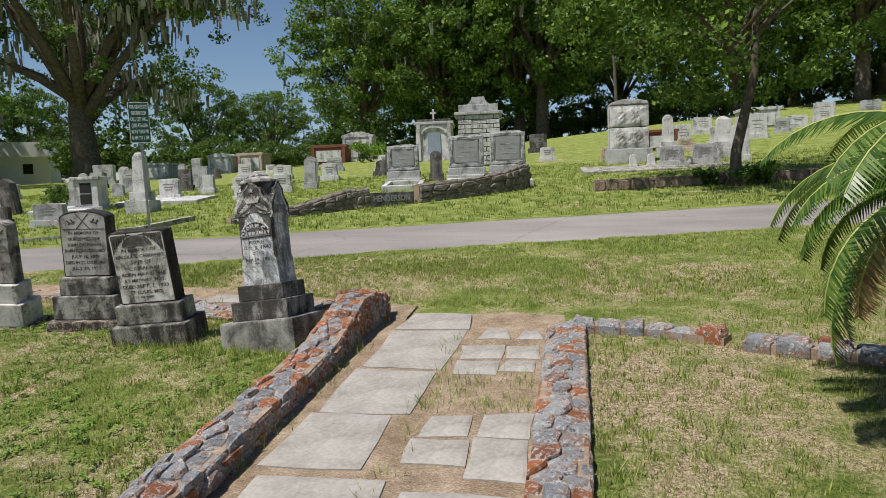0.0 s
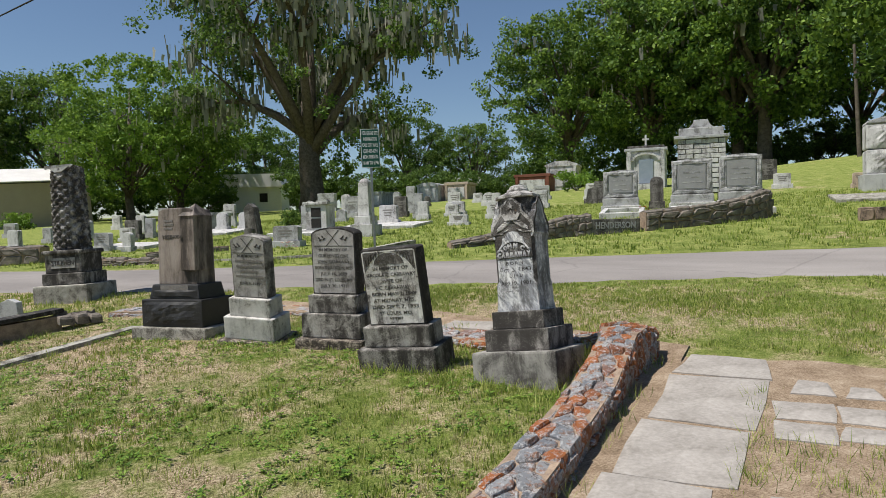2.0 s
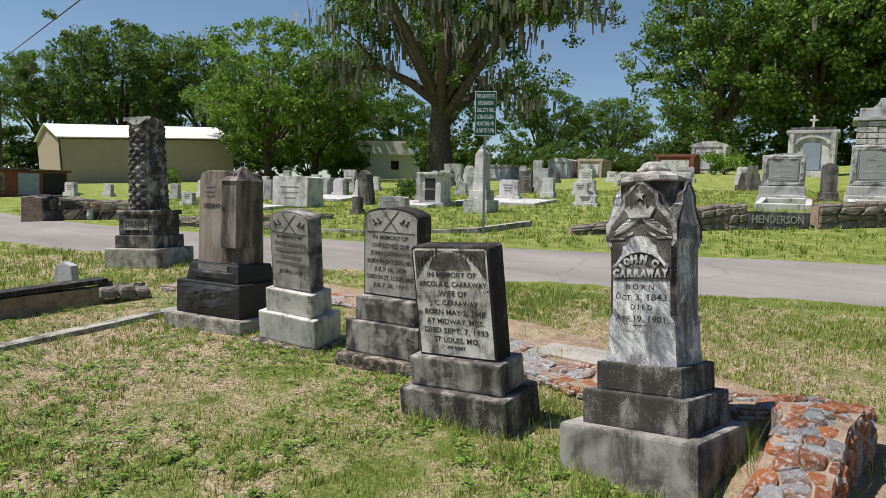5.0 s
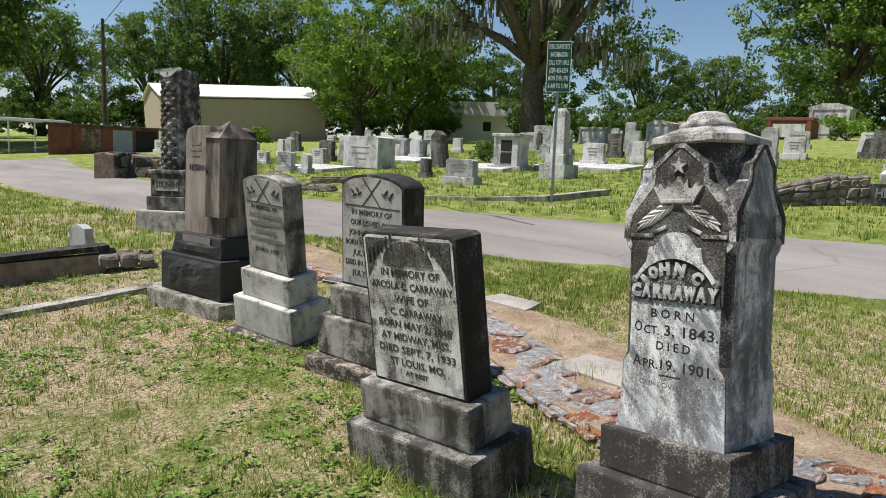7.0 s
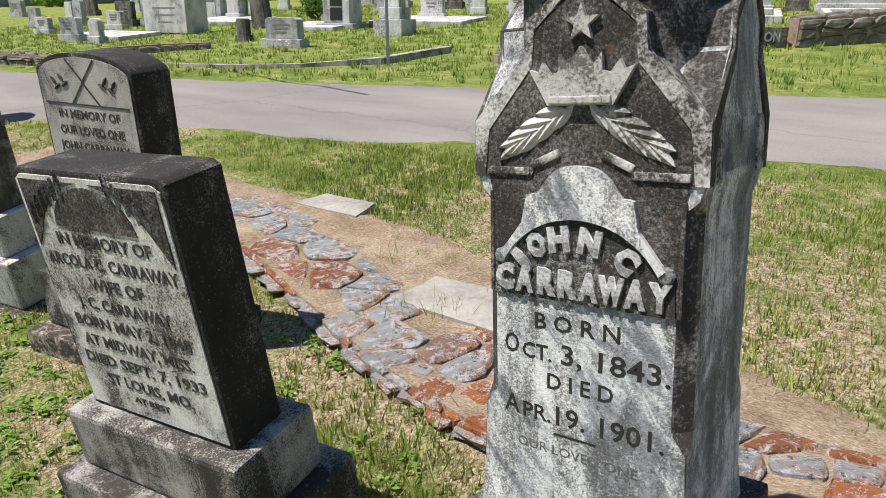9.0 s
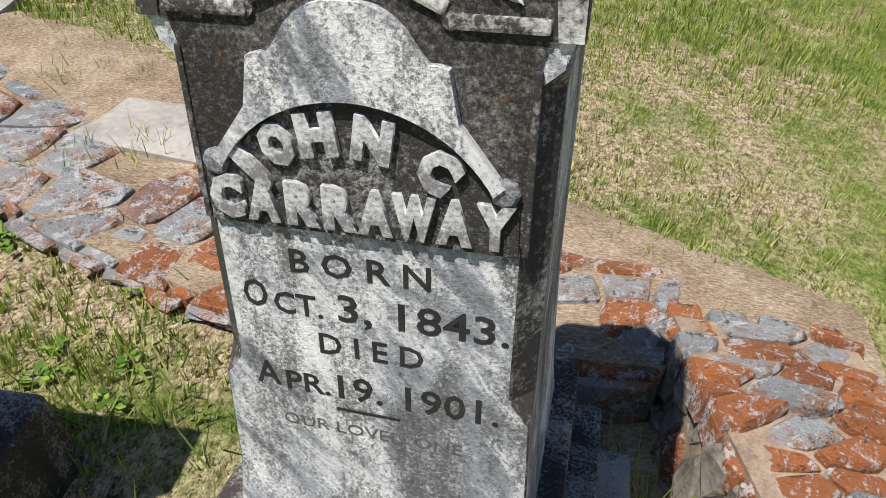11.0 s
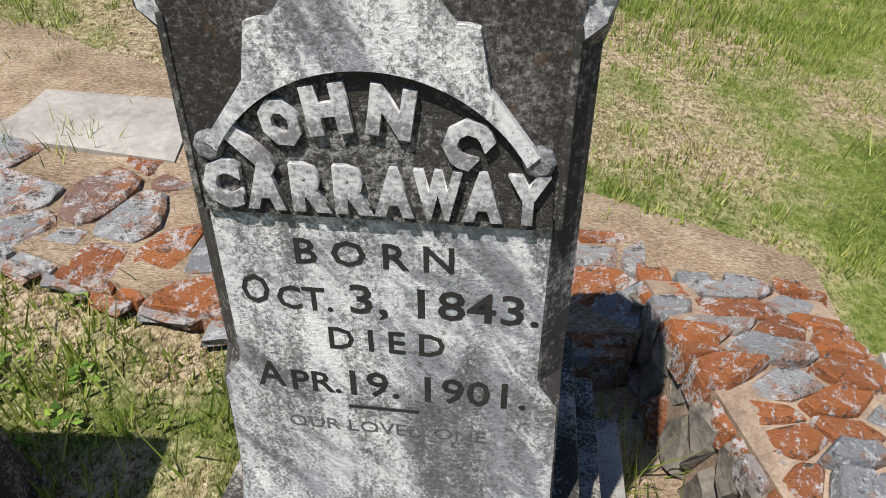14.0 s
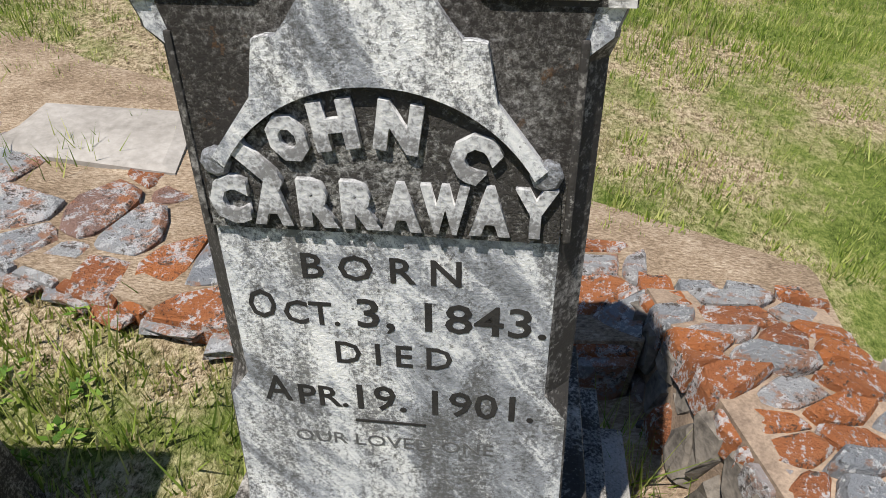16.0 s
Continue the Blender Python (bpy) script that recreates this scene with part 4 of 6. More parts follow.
# the walk: straw-covered soil with flagstones in it
soil = strip("walk_soil", lambda x: 1.2, lambda x: 6.35, -2.02, -0.56, 0.12, M_PATHSOIL, 0.024, "sandy soil strewn with brown pine straw", "path")
soil2 = strip("footing_soil", lambda x: 6.05 - 0.28 * (x + 2.6) * (x > -5.6) + (0.84 if x <= -5.6 else 0), lambda x: 6.68 - 0.34 * (x + 2.6) * (x > -4.4) + (0.61 - 0.1 * (x + 4.4) if x <= -4.4 else 0), -8.2, -1.9, 0.2, M_PATHSOIL, 0.022, "bare sandy soil with brown pine straw", "soil")
hollow = bmesh.new()
heap = {}
for i in range(8):
    for j in range(15):
        u, v = i / 7, j / 14
        x, y = -2.46 + 0.21 * u, 5.02 + 0.82 * v
        rise = 0.13 * math.sin(math.pi * min(0.5, v * 1.1)) * (0.35 + 0.65 * u) * (1 if v < 0.92 else 0.6)
        heap[i, j] = hollow.verts.new((x, y, gz(x, y) - 0.02 + rise + 0.02 * noise.noise((x * 9, y * 9, 3))))
for i in range(7):
    for j in range(14):
        hollow.faces.new((heap[i, j], heap[i + 1, j], heap[i + 1, j + 1], heap[i, j + 1]))
tagged(part("soil_bank", hollow, M_PATHSOIL, None, "", True), "bank of sandy soil and straw between stone and wall", "soil", kind="structure")
flags = tagged(new("walk"), "walk of cracked pale flagstones", "path", kind="structure")


def flag(x0, y0, x1, y1, seed, cut=0.0):
    rng = random.Random(seed)
    w = lambda: rng.uniform(-0.025, 0.025)
    c = [Vector((x, y, gz(x, y) + 0.022)) for x, y in ((x0 + w(), y0 + w()), (x1 + w(), y0 + w()), (x1 + w() - cut, y1 + w()), (x0 + w() + cut, y1 + w()))]
    piece("flagstone", c, UP, 0.014, M_FLAG, flags, rng, 0.03)


flag(-1.80, 5.55, -1.20, 6.02, 1, 0.04), flag(-1.84, 4.64, -1.22, 5.53, 2), flag(-1.82, 3.90, -1.27, 4.63, 3), flag(-1.90, 3.28, -1.36, 3.89, 4)
flag(-1.17, 4.84, -0.88, 5.14, 5), flag(-0.86, 4.86, -0.60, 5.12, 6), flag(-1.15, 4.57, -0.88, 4.82, 7), flag(-0.86, 4.6, -0.61, 4.83, 8)
flag(-1.18, 3.64, -0.90, 3.92, 9), flag(-0.88, 3.66, -0.6, 3.95, 10), flag(-1.2, 3.34, -0.9, 3.62, 11), flag(-0.88, 3.22, -0.58, 3.64, 12), flag(-1.85, 2.5, -1.2, 3.2, 13), flag(-1.15, 2.4, -0.6, 3.1, 14)
flag(-1.12, 5.32, -0.86, 5.58, 15, 0.05), flag(-0.8, 5.3, -0.6, 5.5, 16, 0.04)
flag(-4.12, 6.47, -3.56, 6.78, 17, 0.05), flag(-5.35, 7.2, -4.85, 7.42, 18, 0.06)

# ---- sign ----


def road_sign():
    m = thing("sign_post", -8.5, 12.2, None, 36, 0, -1.0, "small green sign with white lettering on a steel post", "sign")
    part("post", block(0.045, 0.035, 2.5, z=-0.1, bevel=0.006), M_METAL, m)
    part("border", block(0.365, 0.006, 0.76, y=-0.026, z=1.70, bevel=0.002), M_WHITE, m)
    part("plate", block(0.345, 0.006, 0.74, y=-0.029, z=1.71, bevel=0.002), M_GREEN, m)
    for k, (words, share) in enumerate((("FOR GRAVE SITE", 0.98), ("INFORMATION", 0.82), ("CALL CITY HALL", 0.98), ("(228)-435-6254", 0.88), ("MON THRU FRI", 0.94), ("8 AM TO 5 PM", 0.94))):
        letters(words, 0.1, M_WHITE, m, 0, -0.0325, 2.375 - 0.117 * k, 0.001, 0.002, 0.315 * share)
    for z in (1.78, 2.36):
        part("bolt", lathe([(0.008, 0), (0.006, 0.006)], 8), M_METAL, m).matrix_basis = pose(0, -0.032, z + 0.03, 90)


road_sign()

# ---- far graves ----


def stone(x, y, w, h, mat, label, crown="flat", rz=6, base=True, d=None, lean=0, name="gravestone"):
    """A plainer gravestone further off: base and shaped die."""
    m = thing(name, x, y, None, rz, 0, lean, label + " on the far lawn", "gravestone", "far gravestones")
    d = d or max(0.16, w * 0.25)
    b = min(0.28 * h, 0.22) if base else 0
    if base:
        part("base", block(w * 1.0, d * 1.5, b + 0.25, z=-0.25, bevel=0.015), mat, m)
    a = w / 2 * (0.82 if base else 1)
    if crown == "round":
        r = a * 0.75
        prof = [(-a, b), (a, b), (a, h - r)] + [(a * math.cos(t), h - r + r * math.sin(t)) for t in np.linspace(0.2, math.pi - 0.2, 9)] + [(-a, h - r)]
    elif crown == "point":
        prof = [(-a, b), (a, b), (a * 0.8, h * 0.86), (0, h), (-a * 0.8, h * 0.86)]
    else:
        prof = [(-a, b), (a, b), (a, h - 0.03), (a * 0.8, h), (-a * 0.8, h), (-a, h - 0.03)]
    part("die", prism(prof, -d / 2, d / 2, bevel=0.012), mat, m)
    if w > 0.5 and crown != "point":
        for k in range(3):
            part("worn_line", block(a * (1.1 - 0.2 * k), 0.004, 0.035, y=-d / 2 - 0.001, z=b + (h - b) * (0.62 - 0.18 * k), bevel=0), M_FAINTDARK, m)
    return m


def obelisk(x, y, w, h, mat, label, rz=6):
    m = thing("obelisk", x, y, None, rz, 0, 0, label, "gravestone")
    part("plinth", block(w * 1.5, w * 1.5, 0.5, z=-0.2, bevel=0.015), mat, m)
    part("base", block(w * 1.1, w * 1.1, 0.22, z=0.3, bevel=0.015), mat, m)
    part("shaft", block(w * 0.8, w * 0.7, h - 0.62, z=0.52, top=(0.82, 0.82), bevel=0.02), mat, m)
    part("cap", block(w * 0.66, w * 0.56, 0.1, z=h - 0.1, top=(0.5, 0.5), bevel=0.02), mat, m)


def crypt(x, y, w, h, d, mat, label, rz=6, gable=True):
    """A low above-ground tomb with a framed front."""
    m = thing("crypt", x, y, None, rz, 0, 0, label + " among the graves", "tomb", "far tombs")
    part("body", block(w, d, h * 0.82 + 0.3, y=d / 2, z=-0.3, bevel=0.02), mat, m)
    if gable:
        part("roof", prism([(-w * 0.54, h * 0.82), (w * 0.54, h * 0.82), (w * 0.54, h * 0.88), (w * 0.2, h), (-w * 0.2, h), (-w * 0.54, h * 0.88)], -0.06, d + 0.06), mat, m)
    else:
        part("roof", block(w * 1.08, d + 0.12, h * 0.14, y=d / 2, z=h * 0.82, bevel=0.02), mat, m)
    part("front_panel", block(w * 0.74, 0.05, h * 0.55, y=-0.02, z=h * 0.12, bevel=0.01), M_PALE, m)
    for s in (-1, 1):
        part("pilaster", block(w * 0.09, 0.1, h * 0.8, x=s * w * 0.45, y=-0.03, z=0.02, bevel=0.01), mat, m)


def framed_stone(x, y, w, h, rz=6):
    """Rock-edged granite stone with a smooth sunk panel."""
    m = thing("gravestone", x, y, None, rz, 0, 0, "large grey granite stone with rock-pitched edge and smooth panel", "gravestone", "walled plot stones")
    part("footing", block(w * 1.15, 0.62, 0.5, z=-0.35, bevel=0.02), M_PALE, m)
    part("base", block(w * 1.06, 0.5, 0.26, z=0.12, bevel=0.03), M_FARGREY, m)
    part("die", prism([(-w / 2, 0.38), (w / 2, 0.38), (w / 2 * 0.98, h - 0.1), (w * 0.36, h - 0.02), (w * 0.1, h), (-w * 0.3, h - 0.03), (-w / 2 * 0.97, h - 0.12)], -0.18, 0.18, bevel=0.035), M_FARGREY, m)
    k = h - 0.5
    for ww, hh, xx, zz, n in ((w * 0.13, k, -w * 0.43, 0.42, 4), (w * 0.13, k, w * 0.43, 0.42, 6), (w, 0.13, 0, h - 0.18, 8), (w, 0.12, 0, 0.39, 9)):
        part("rock_edge", rock_face(ww, hh, -0.18, zz, n + x, 0.035, None, 5 if ww < 0.3 else 12, 5 if hh < 0.3 else 10), M_FARGREY, m).location.x = xx
    part("panel", block(w * 0.7, 0.02, k - 0.12, y=-0.185, z=0.52, bevel=0.03), M_PANEL, m, "darker smooth inscribed panel")
    for i, share in enumerate((0.42, 0.3, 0.46)):
        part("inscription_bar", block(w * share, 0.004, 0.03, y=-0.197, z=0.52 + k * 0.52 - 0.14 * i, bevel=0), M_FARGREY, m)


# the walled plot across the lane
HW = [(-7.2, 12.9, 0.14), (-6.2, 13.9, 0.22), (-5.4, 14.7, 0.42), (-4.95, 15.05, 0.44)]
HW2 = [(-3.95, 15.6, 0.42), (-3.1, 16.3, 0.42), (-2.2, 17.2, 0.5), (-1.75, 17.8, 0.6), (-1.7, 18.4, 0.6)]
for nm, pts in (("wall_plot", HW), ("wall_plot_right", HW2)):
    wl = rubble_run(nm, pts, 0.3, "dark dry-laid rubble wall of a raised plot")
    lay(wl, side_of(pts, 0.3, -1), 12, 3, 0.06, 0.06, (M_FIELD, M_FIELD), 31)
    lay(wl, top_of(pts, 0.3), 12, 2, 0.06, 0.05, (M_FIELD, M_FIELD), 32)
nb = thing("name_block", -4.47, 15.25, None, 31, 0, 0, "dark grey granite name block in the plot wall", "name stone")
part("block", block(1.05, 0.2, 0.5, z=-0.2, bevel=0.012), M_FARDARK, nb)
letters("HENDERSON", 0.19, M_PANEL, nb, 0, -0.102, 0.16, 0.006, 0.004, 0.85)
framed_stone(-5.75, 21.6, 1.0, 1.22, 10), framed_stone(-3.72, 21.6, 1.1, 1.4, 10), framed_stone(-2.45, 21.8, 1.1, 1.44, 10)
stone(-4.75, 21.9, 0.46, 0.95, M_FARDARK, "dark narrow upright stone", "round", 8)
for cx, cy in ((-5.3, 19.8), (-3.4, 19.6), (-2.2, 19.7)):
    lg = thing("ledger", cx, cy, None, 10, 4.8, 0, "pale raised grave kerb with grass inside", "grave kerb", "grave kerbs")
    for s in (-1, 1):
        part("side", block(0.14, 2.0, 0.2, x=s * 0.5, z=-0.05, bevel=0.02), M_PALE, lg)
        part("end", block(0.86, 0.14, 0.2, y=s * 0.93, z=-0.05, bevel=0.02), M_PALE, lg)

stone(-9.65, 5.75, 0.28, 0.30, M_FARGREY, "small grey upright marker", "point", 20, False, 0.1)
stone(-16.9, 15.05, 1.25, 0.85, M_PALE, "wide pale crypt slab with cut inscription", "flat", 10, False, 0.7)
crypt(-20.6, 18.6, 1.8, 0.75, 1.2, M_FARGREY, "flat-topped grey table tomb", 10, False)
stone(-11.85, 13.55, 0.82, 0.50, M_FARGREY, "low wide grey granite gravestone", "flat", 10)
stone(-13.6, 14.15, 0.28, 0.42, M_FARDARK, "small dark upright gravestone", "flat", 10)
obelisk(-11.1, 15.8, 0.42, 1.5, M_PALE, "white marble obelisk on a stepped base", 8)
stone(-12.5, 19.2, 0.72, 0.64, M_PALE, "white marble gravestone on a white slab", "flat", 8)
stone(-28.6, 37.5, 1.5, 1.2, M_FARGREY, "wide grey gravestone", "flat", 10)
stone(-15.7, 16.6, 0.42, 1.0, M_FARDARK, "dark leaning stone carved like a tree stump", "point", 10, False, 0.3, -6)
stone(-15.7, 26.2, 0.46, 1.15, M_FARGREY, "tall grey gravestone", "flat", 8)
stone(-20.5, 16.8, 0.38, 0.68, M_FARGREY, "grey upright gravestone", "flat", 10)
stone(-10.2, 24.9, 0.56, 0.95, M_FARGREY, "round-topped grey gravestone", "round", 8)
stone(-9.5, 25.0, 0.7, 0.66, M_PALE, "pale rough gravestone", "flat", 8)
stone(-11.9, 23.0, 0.6, 0.5, M_PALE, "small white gravestone", "flat", 8)
stone(-20.9, 14.1, 0.54, 0.4, M_PALE, "small white gravestone", "flat", 12)
stone(-22.1, 13.2, 0.5, 0.65, M_PALE, "white upright gravestone", "flat", 12)
stone(-28.7, 15.4, 0.5, 0.5, M_PALE, "small white gravestone", "flat", 12)
stone(-30.6, 14.8, 0.7, 0.55, M_PALE, "pale gravestone", "flat", 12)
stone(-17.9, 13.1, 0.62, 0.5, M_FARGREY, "grey gravestone", "flat", 12)
stone(-16.7, 12.95, 0.32, 0.5, M_PALE, "small white gravestone", "round", 12)
stone(-19.0, 18.6, 0.5, 0.7, M_PALE, "white marble gravestone", "round", 10)
stone(-18.3, 18.9, 0.4, 0.66, M_PALE, "white marble gravestone", "round", 10)
stone(-12.0, 22.7, 0.58, 0.42, M_PALE, "small white gravestone", "flat", 8)
stone(-10.9, 24.0, 0.6, 0.45, M_PALE, "small white gravestone", "round", 8)
stone(-9.7, 18.5, 0.66, 0.3, M_PALE, "low pale name marker", "flat", 8)
stone(-14.9, 18.1, 0.36, 0.8, M_FARGREY, "narrow grey gravestone", "flat", 8)
stone(-9.4, 20.5, 0.62, 0.55, M_PALE, "pale gravestone", "flat", 8)
stone(-8.75, 21.2, 0.44, 0.95, M_FARGREY, "grey round-topped gravestone", "round", 8)
stone(-13.1, 22.2, 0.4, 0.9, M_FARGREY, "tall grey stone", "flat", 8)
stone(-14.6, 23.5, 0.6, 0.8, M_FARDARK, "dark gravestone", "flat", 8)
stone(-17.5, 24.5, 0.9, 0.9, M_FARGREY, "wide grey gravestone", "flat", 8)
stone(-19.3, 26.5, 0.5, 1.0, M_PALE, "white gravestone", "round", 8)
stone(-22.5, 24.0, 0.5, 0.6, M_PALE, "white gravestone", "flat", 10)
stone(-24.0, 20.5, 0.6, 0.6, M_FARGREY, "grey gravestone", "round", 10)
stone(-25.5, 17.5, 0.5, 0.5, M_PALE, "white gravestone", "flat", 10)
stone(-24.2, 15.6, 0.45, 0.55, M_FARGREY, "grey gravestone", "flat", 10)
stone(-21.8, 28.0, 0.7, 0.8, M_FARGREY, "grey gravestone", "flat", 8)
stone(-16.0, 31.0, 0.8, 0.7, M_PALE, "white gravestone", "flat", 8)
stone(-13.5, 29.5, 0.7, 0.6, M_PALE, "white gravestone", "round", 8)
stone(-12.0, 32.5, 0.9, 0.7, M_FARGREY, "grey gravestone", "flat", 8)
for gx, gy, gw, gl in ((-12.2, 18.6, 2.4, 1.6), (-14.0, 16.8, 1.6, 1.4), (-18.6, 18.0, 2.0, 1.8), (-17.6, 13.8, 1.9, 1.2)):
    sl = thing("grave_slab", gx, gy, None, 8, 4.5, 0, "pale flat concrete grave slab in the grass", "grave slab", "grave slabs")
    part("slab", block(gw, gl, 0.2, z=-0.1, bevel=0.02), M_PALE, sl)


def columbarium():
    m = thing("columbarium", -13.5, 17.0, None, 12, 0, 0, "small pale granite columbarium with two black niches", "columbarium")
    part("base", block(0.95, 0.8, 0.35, z=-0.25, bevel=0.02), M_FARGREY, m)
    part("body", block(0.66, 0.6, 0.72, z=0.1, bevel=0.015), M_PALE, m)
    part("roof", block(0.8, 0.72, 0.09, z=0.82, bevel=0.02), M_PALE, m)
    for z in (0.16, 0.47):
        part("niche", block(0.3, 0.02, 0.27, y=-0.305, z=z, bevel=0.004), M_BLACK, m)


columbarium()
crypt(-25.9, 46.5, 1.7, 1.5, 2.2, M_PALE, "pale stuccoed tomb with a gabled front", 8)
crypt(-23.9, 47.3, 1.8, 1.4, 2.2, M_TAN, "tan stuccoed tomb with a framed front", 8, False)
crypt(-18.8, 50.0, 2.6, 1.5, 2.4, M_RUST, "dark red-brown brick tomb", 8, False)
crypt(-17.6, 53.5, 2.4, 2.3, 2.4, M_PALE, "white tomb with an arched gable", 8)
crypt(-29.5, 44.0, 2.0, 1.2, 2.0, M_FARGREY, "low grey tomb", 8, False)
crypt(3.2, 30.5, 1.3, 0.9, 1.8, M_RUST, "low red-brown brick tomb", 6, False)
crypt(9.7, 41.0, 1.9, 1.2, 1.6, M_PALE, "long white tomb", 4, False)
stone(11.0, 39.3, 1.2, 0.6, M_PALE, "white gravestone", "flat", 4)
stone(8.2, 38.0, 0.6, 1.0, M_PALE, "white gravestone", "round", 4)
stone(7.0, 36.5, 0.6, 0.9, M_PALE, "white gravestone", "flat", 4)
stone(12.6, 40.5, 0.9, 0.8, M_PALE, "white gravestone", "flat", 4)
stone(6.2, 33.5, 0.5, 0.7, M_FARGREY, "grey gravestone", "round", 4)
stone(-1.5, 28.8, 0.7, 0.55, M_PALE, "pale marble bench-like stone", "flat", 6)
stone(-2.3, 37.0, 1.1, 0.95, M_FARDARK, "dark gravestone", "flat", 6)
stone(0.8, 26.6, 0.55, 0.48, M_TAN, "squat tan stone", "flat", 4)
obelisk(4.45, 24.6, 0.6, 1.35, M_PALE, "white marble pillar with a stepped cap", 4)
obelisk(3.0, 27.0, 0.5, 1.5, M_PALE, "white marble pillar on a base", 4)
stone(2.55, 22.5, 0.85, 0.62, M_FARGREY, "wide grey stone panel", "flat", 4)
stone(3.55, 22.7, 0.85, 0.62, M_FARGREY, "wide grey stone panel", "flat", 4)
stone(4.7, 22.9, 0.45, 0.66, M_PALE, "small pale gravestone", "flat", 4)
stone(1.4, 22.6, 0.26, 0.42, M_PALE, "small white paired stone", "round", 4)
stone(1.95, 22.6, 0.26, 0.42, M_PALE, "small white paired stone", "round", 4)


def big_monument():
    m = thing("monument", 1.45, 25.2, None, 4, 0, 0, "tall block of pale rock-faced granite with a rough cap", "monument")
    part("base", block(1.5, 1.0, 0.75, z=-0.3, bevel=0.03), M_FARGREY, m)
    part("lower_block", block(1.3, 0.8, 0.72, z=0.45, bevel=0.05), M_PALE, m)
    part("upper_block", block(1.3, 0.8, 0.75, z=1.19, bevel=0.05), M_PALE, m)
    part("rock_face", rock_face(1.2, 0.65, -0.4, 0.48, 5.0, 0.05), M_PALE, m)
    part("rock_face", rock_face(1.2, 0.65, -0.4, 1.22, 7.0, 0.05), M_PALE, m)
    part("cap", prism([(-0.66, 1.94), (0.66, 1.94), (0.6, 2.05), (0.2, 2.13), (-0.25, 2.12), (-0.62, 2.03)], -0.42, 0.42, bevel=0.03), M_FARGREY, m)


big_monument()


def mausoleum():
    m = thing("mausoleum", -8.1, 38.0, None, 8, 0, 0, "small white mausoleum with a blue-grey door and a cross on top", "mausoleum")
    part("body", block(2.0, 2.6, 2.3, y=1.3, z=-0.3, bevel=0.02), M_PALE, m)
    part("cornice", block(2.2, 2.8, 0.16, y=1.3, z=2.0, bevel=0.03), M_FARGREY, m)
    part("roof_slab", block(1.9, 2.5, 0.14, y=1.3, z=2.16, bevel=0.03), M_FARDARK, m)
    for s in (-1, 1):
        part("pilaster", block(0.2, 0.14, 2.0, x=s * 0.85, y=-0.05, z=0, bevel=0.02), M_PALE, m)
    part("arch", band([(0.75 * math.cos(t), 1.5 + 0.42 * math.sin(t)) for t in np.linspace(0, math.pi, 13)], [(0.62 * math.cos(t), 1.5 + 0.32 * math.sin(t)) for t in np.linspace(0, math.pi, 13)], -0.1, 0.02), M_PALE, m)
    part("door", block(0.72, 0.05, 1.25, y=-0.02, z=0.3, bevel=0.01), M_DOOR, m, "blue-grey metal door")
    part("step", block(1.2, 0.4, 0.5, y=-0.3, z=-0.25, bevel=0.02), M_PALE, m)
    bm = block(0.1, 0.1, 0.55, y=0.15, z=2.3, bevel=0.02)
    block(0.36, 0.1, 0.1, y=0.15, z=2.58, bevel=0.02, bm=bm)
    part("cross", bm, M_PALE, m, "stone cross on the roof")


mausoleum()


def stone_tower():
    m = thing("tomb_tower", -4.3, 28.9, None, 8, 0, 0, "square tower of coursed white stone with a stepped top", "tomb")
    rng = random.Random(5)
    part("core", block(1.66, 1.5, 2.4, z=-0.3, bevel=0), M_FARDARK, m)
    z = 0.0
    for k in range(11):
        h = 0.185
        w = 1.78 - 0.008 * k
        off = 0.0 if k % 2 else 0.29
        x = -w / 2
        while x < w / 2 - 0.05:
            ln = min(0.58 if x > -w / 2 else 0.58 - off, w / 2 - x)
            part("stone_block", block(ln - 0.025, 1.6, h - 0.025, x=x + ln / 2, y=rng.uniform(-0.015, 0.015), z=z, bevel=0.012), M_PALE, m)
            x += ln
        z += h
    part("cornice", block(1.95, 1.75, 0.12, z=z, bevel=0.02), M_FARGREY, m)
    part("upper_step", block(1.6, 1.4, 0.3, z=z + 0.12, bevel=0.03), M_FARGREY, m)
    part("crown", prism([(-0.5, z + 0.4), (0.5, z + 0.4), (0.28, z + 0.6), (0.26, z + 0.75), (-0.26, z + 0.75), (-0.28, z + 0.6)], -0.45, 0.45, bevel=0.02), M_FARGREY, m)


stone_tower()
EDGE = [(-15.8, 10.25, 0.16), (-14.6, 10.4, 0.2), (-13.5, 10.6, 0.14), (-12.6, 10.95, 0.1)]
wl = rubble_run("wall_edging", EDGE, 0.26, "low dark rubble edging beside the lane")
lay(wl, side_of(EDGE, 0.26, -1), 11, 2, 0.06, 0.06, (M_FIELD, M_ROUGH), 61)
lay(wl, top_of(EDGE, 0.26), 11, 2, 0.06, 0.05, (M_FIELD, M_ROUGH), 62)
BACKEDGE = [(-14.4, 11.6, 0.16), (-13.8, 12.4, 0.16), (-13.2, 13.0, 0.14)]
wl = rubble_run("wall_edging_back", BACKEDGE, 0.22, "low dark stone edging of a plot")
lay(wl, side_of(BACKEDGE, 0.22, -1), 6, 1, 0.05, 0.05, (M_FIELD, M_FIELD), 63)
CURB = [(-12.2, 11.1, 0.07), (-10.8, 11.3, 0.07), (-9.6, 11.65, 0.09), (-8.75, 12.3, 0.12), (-8.45, 13.6, 0.14)]
rubble_run("wall_curb", CURB, 0.22, "broken grey concrete curb of a plot beside the lane", M_CONCRETE)
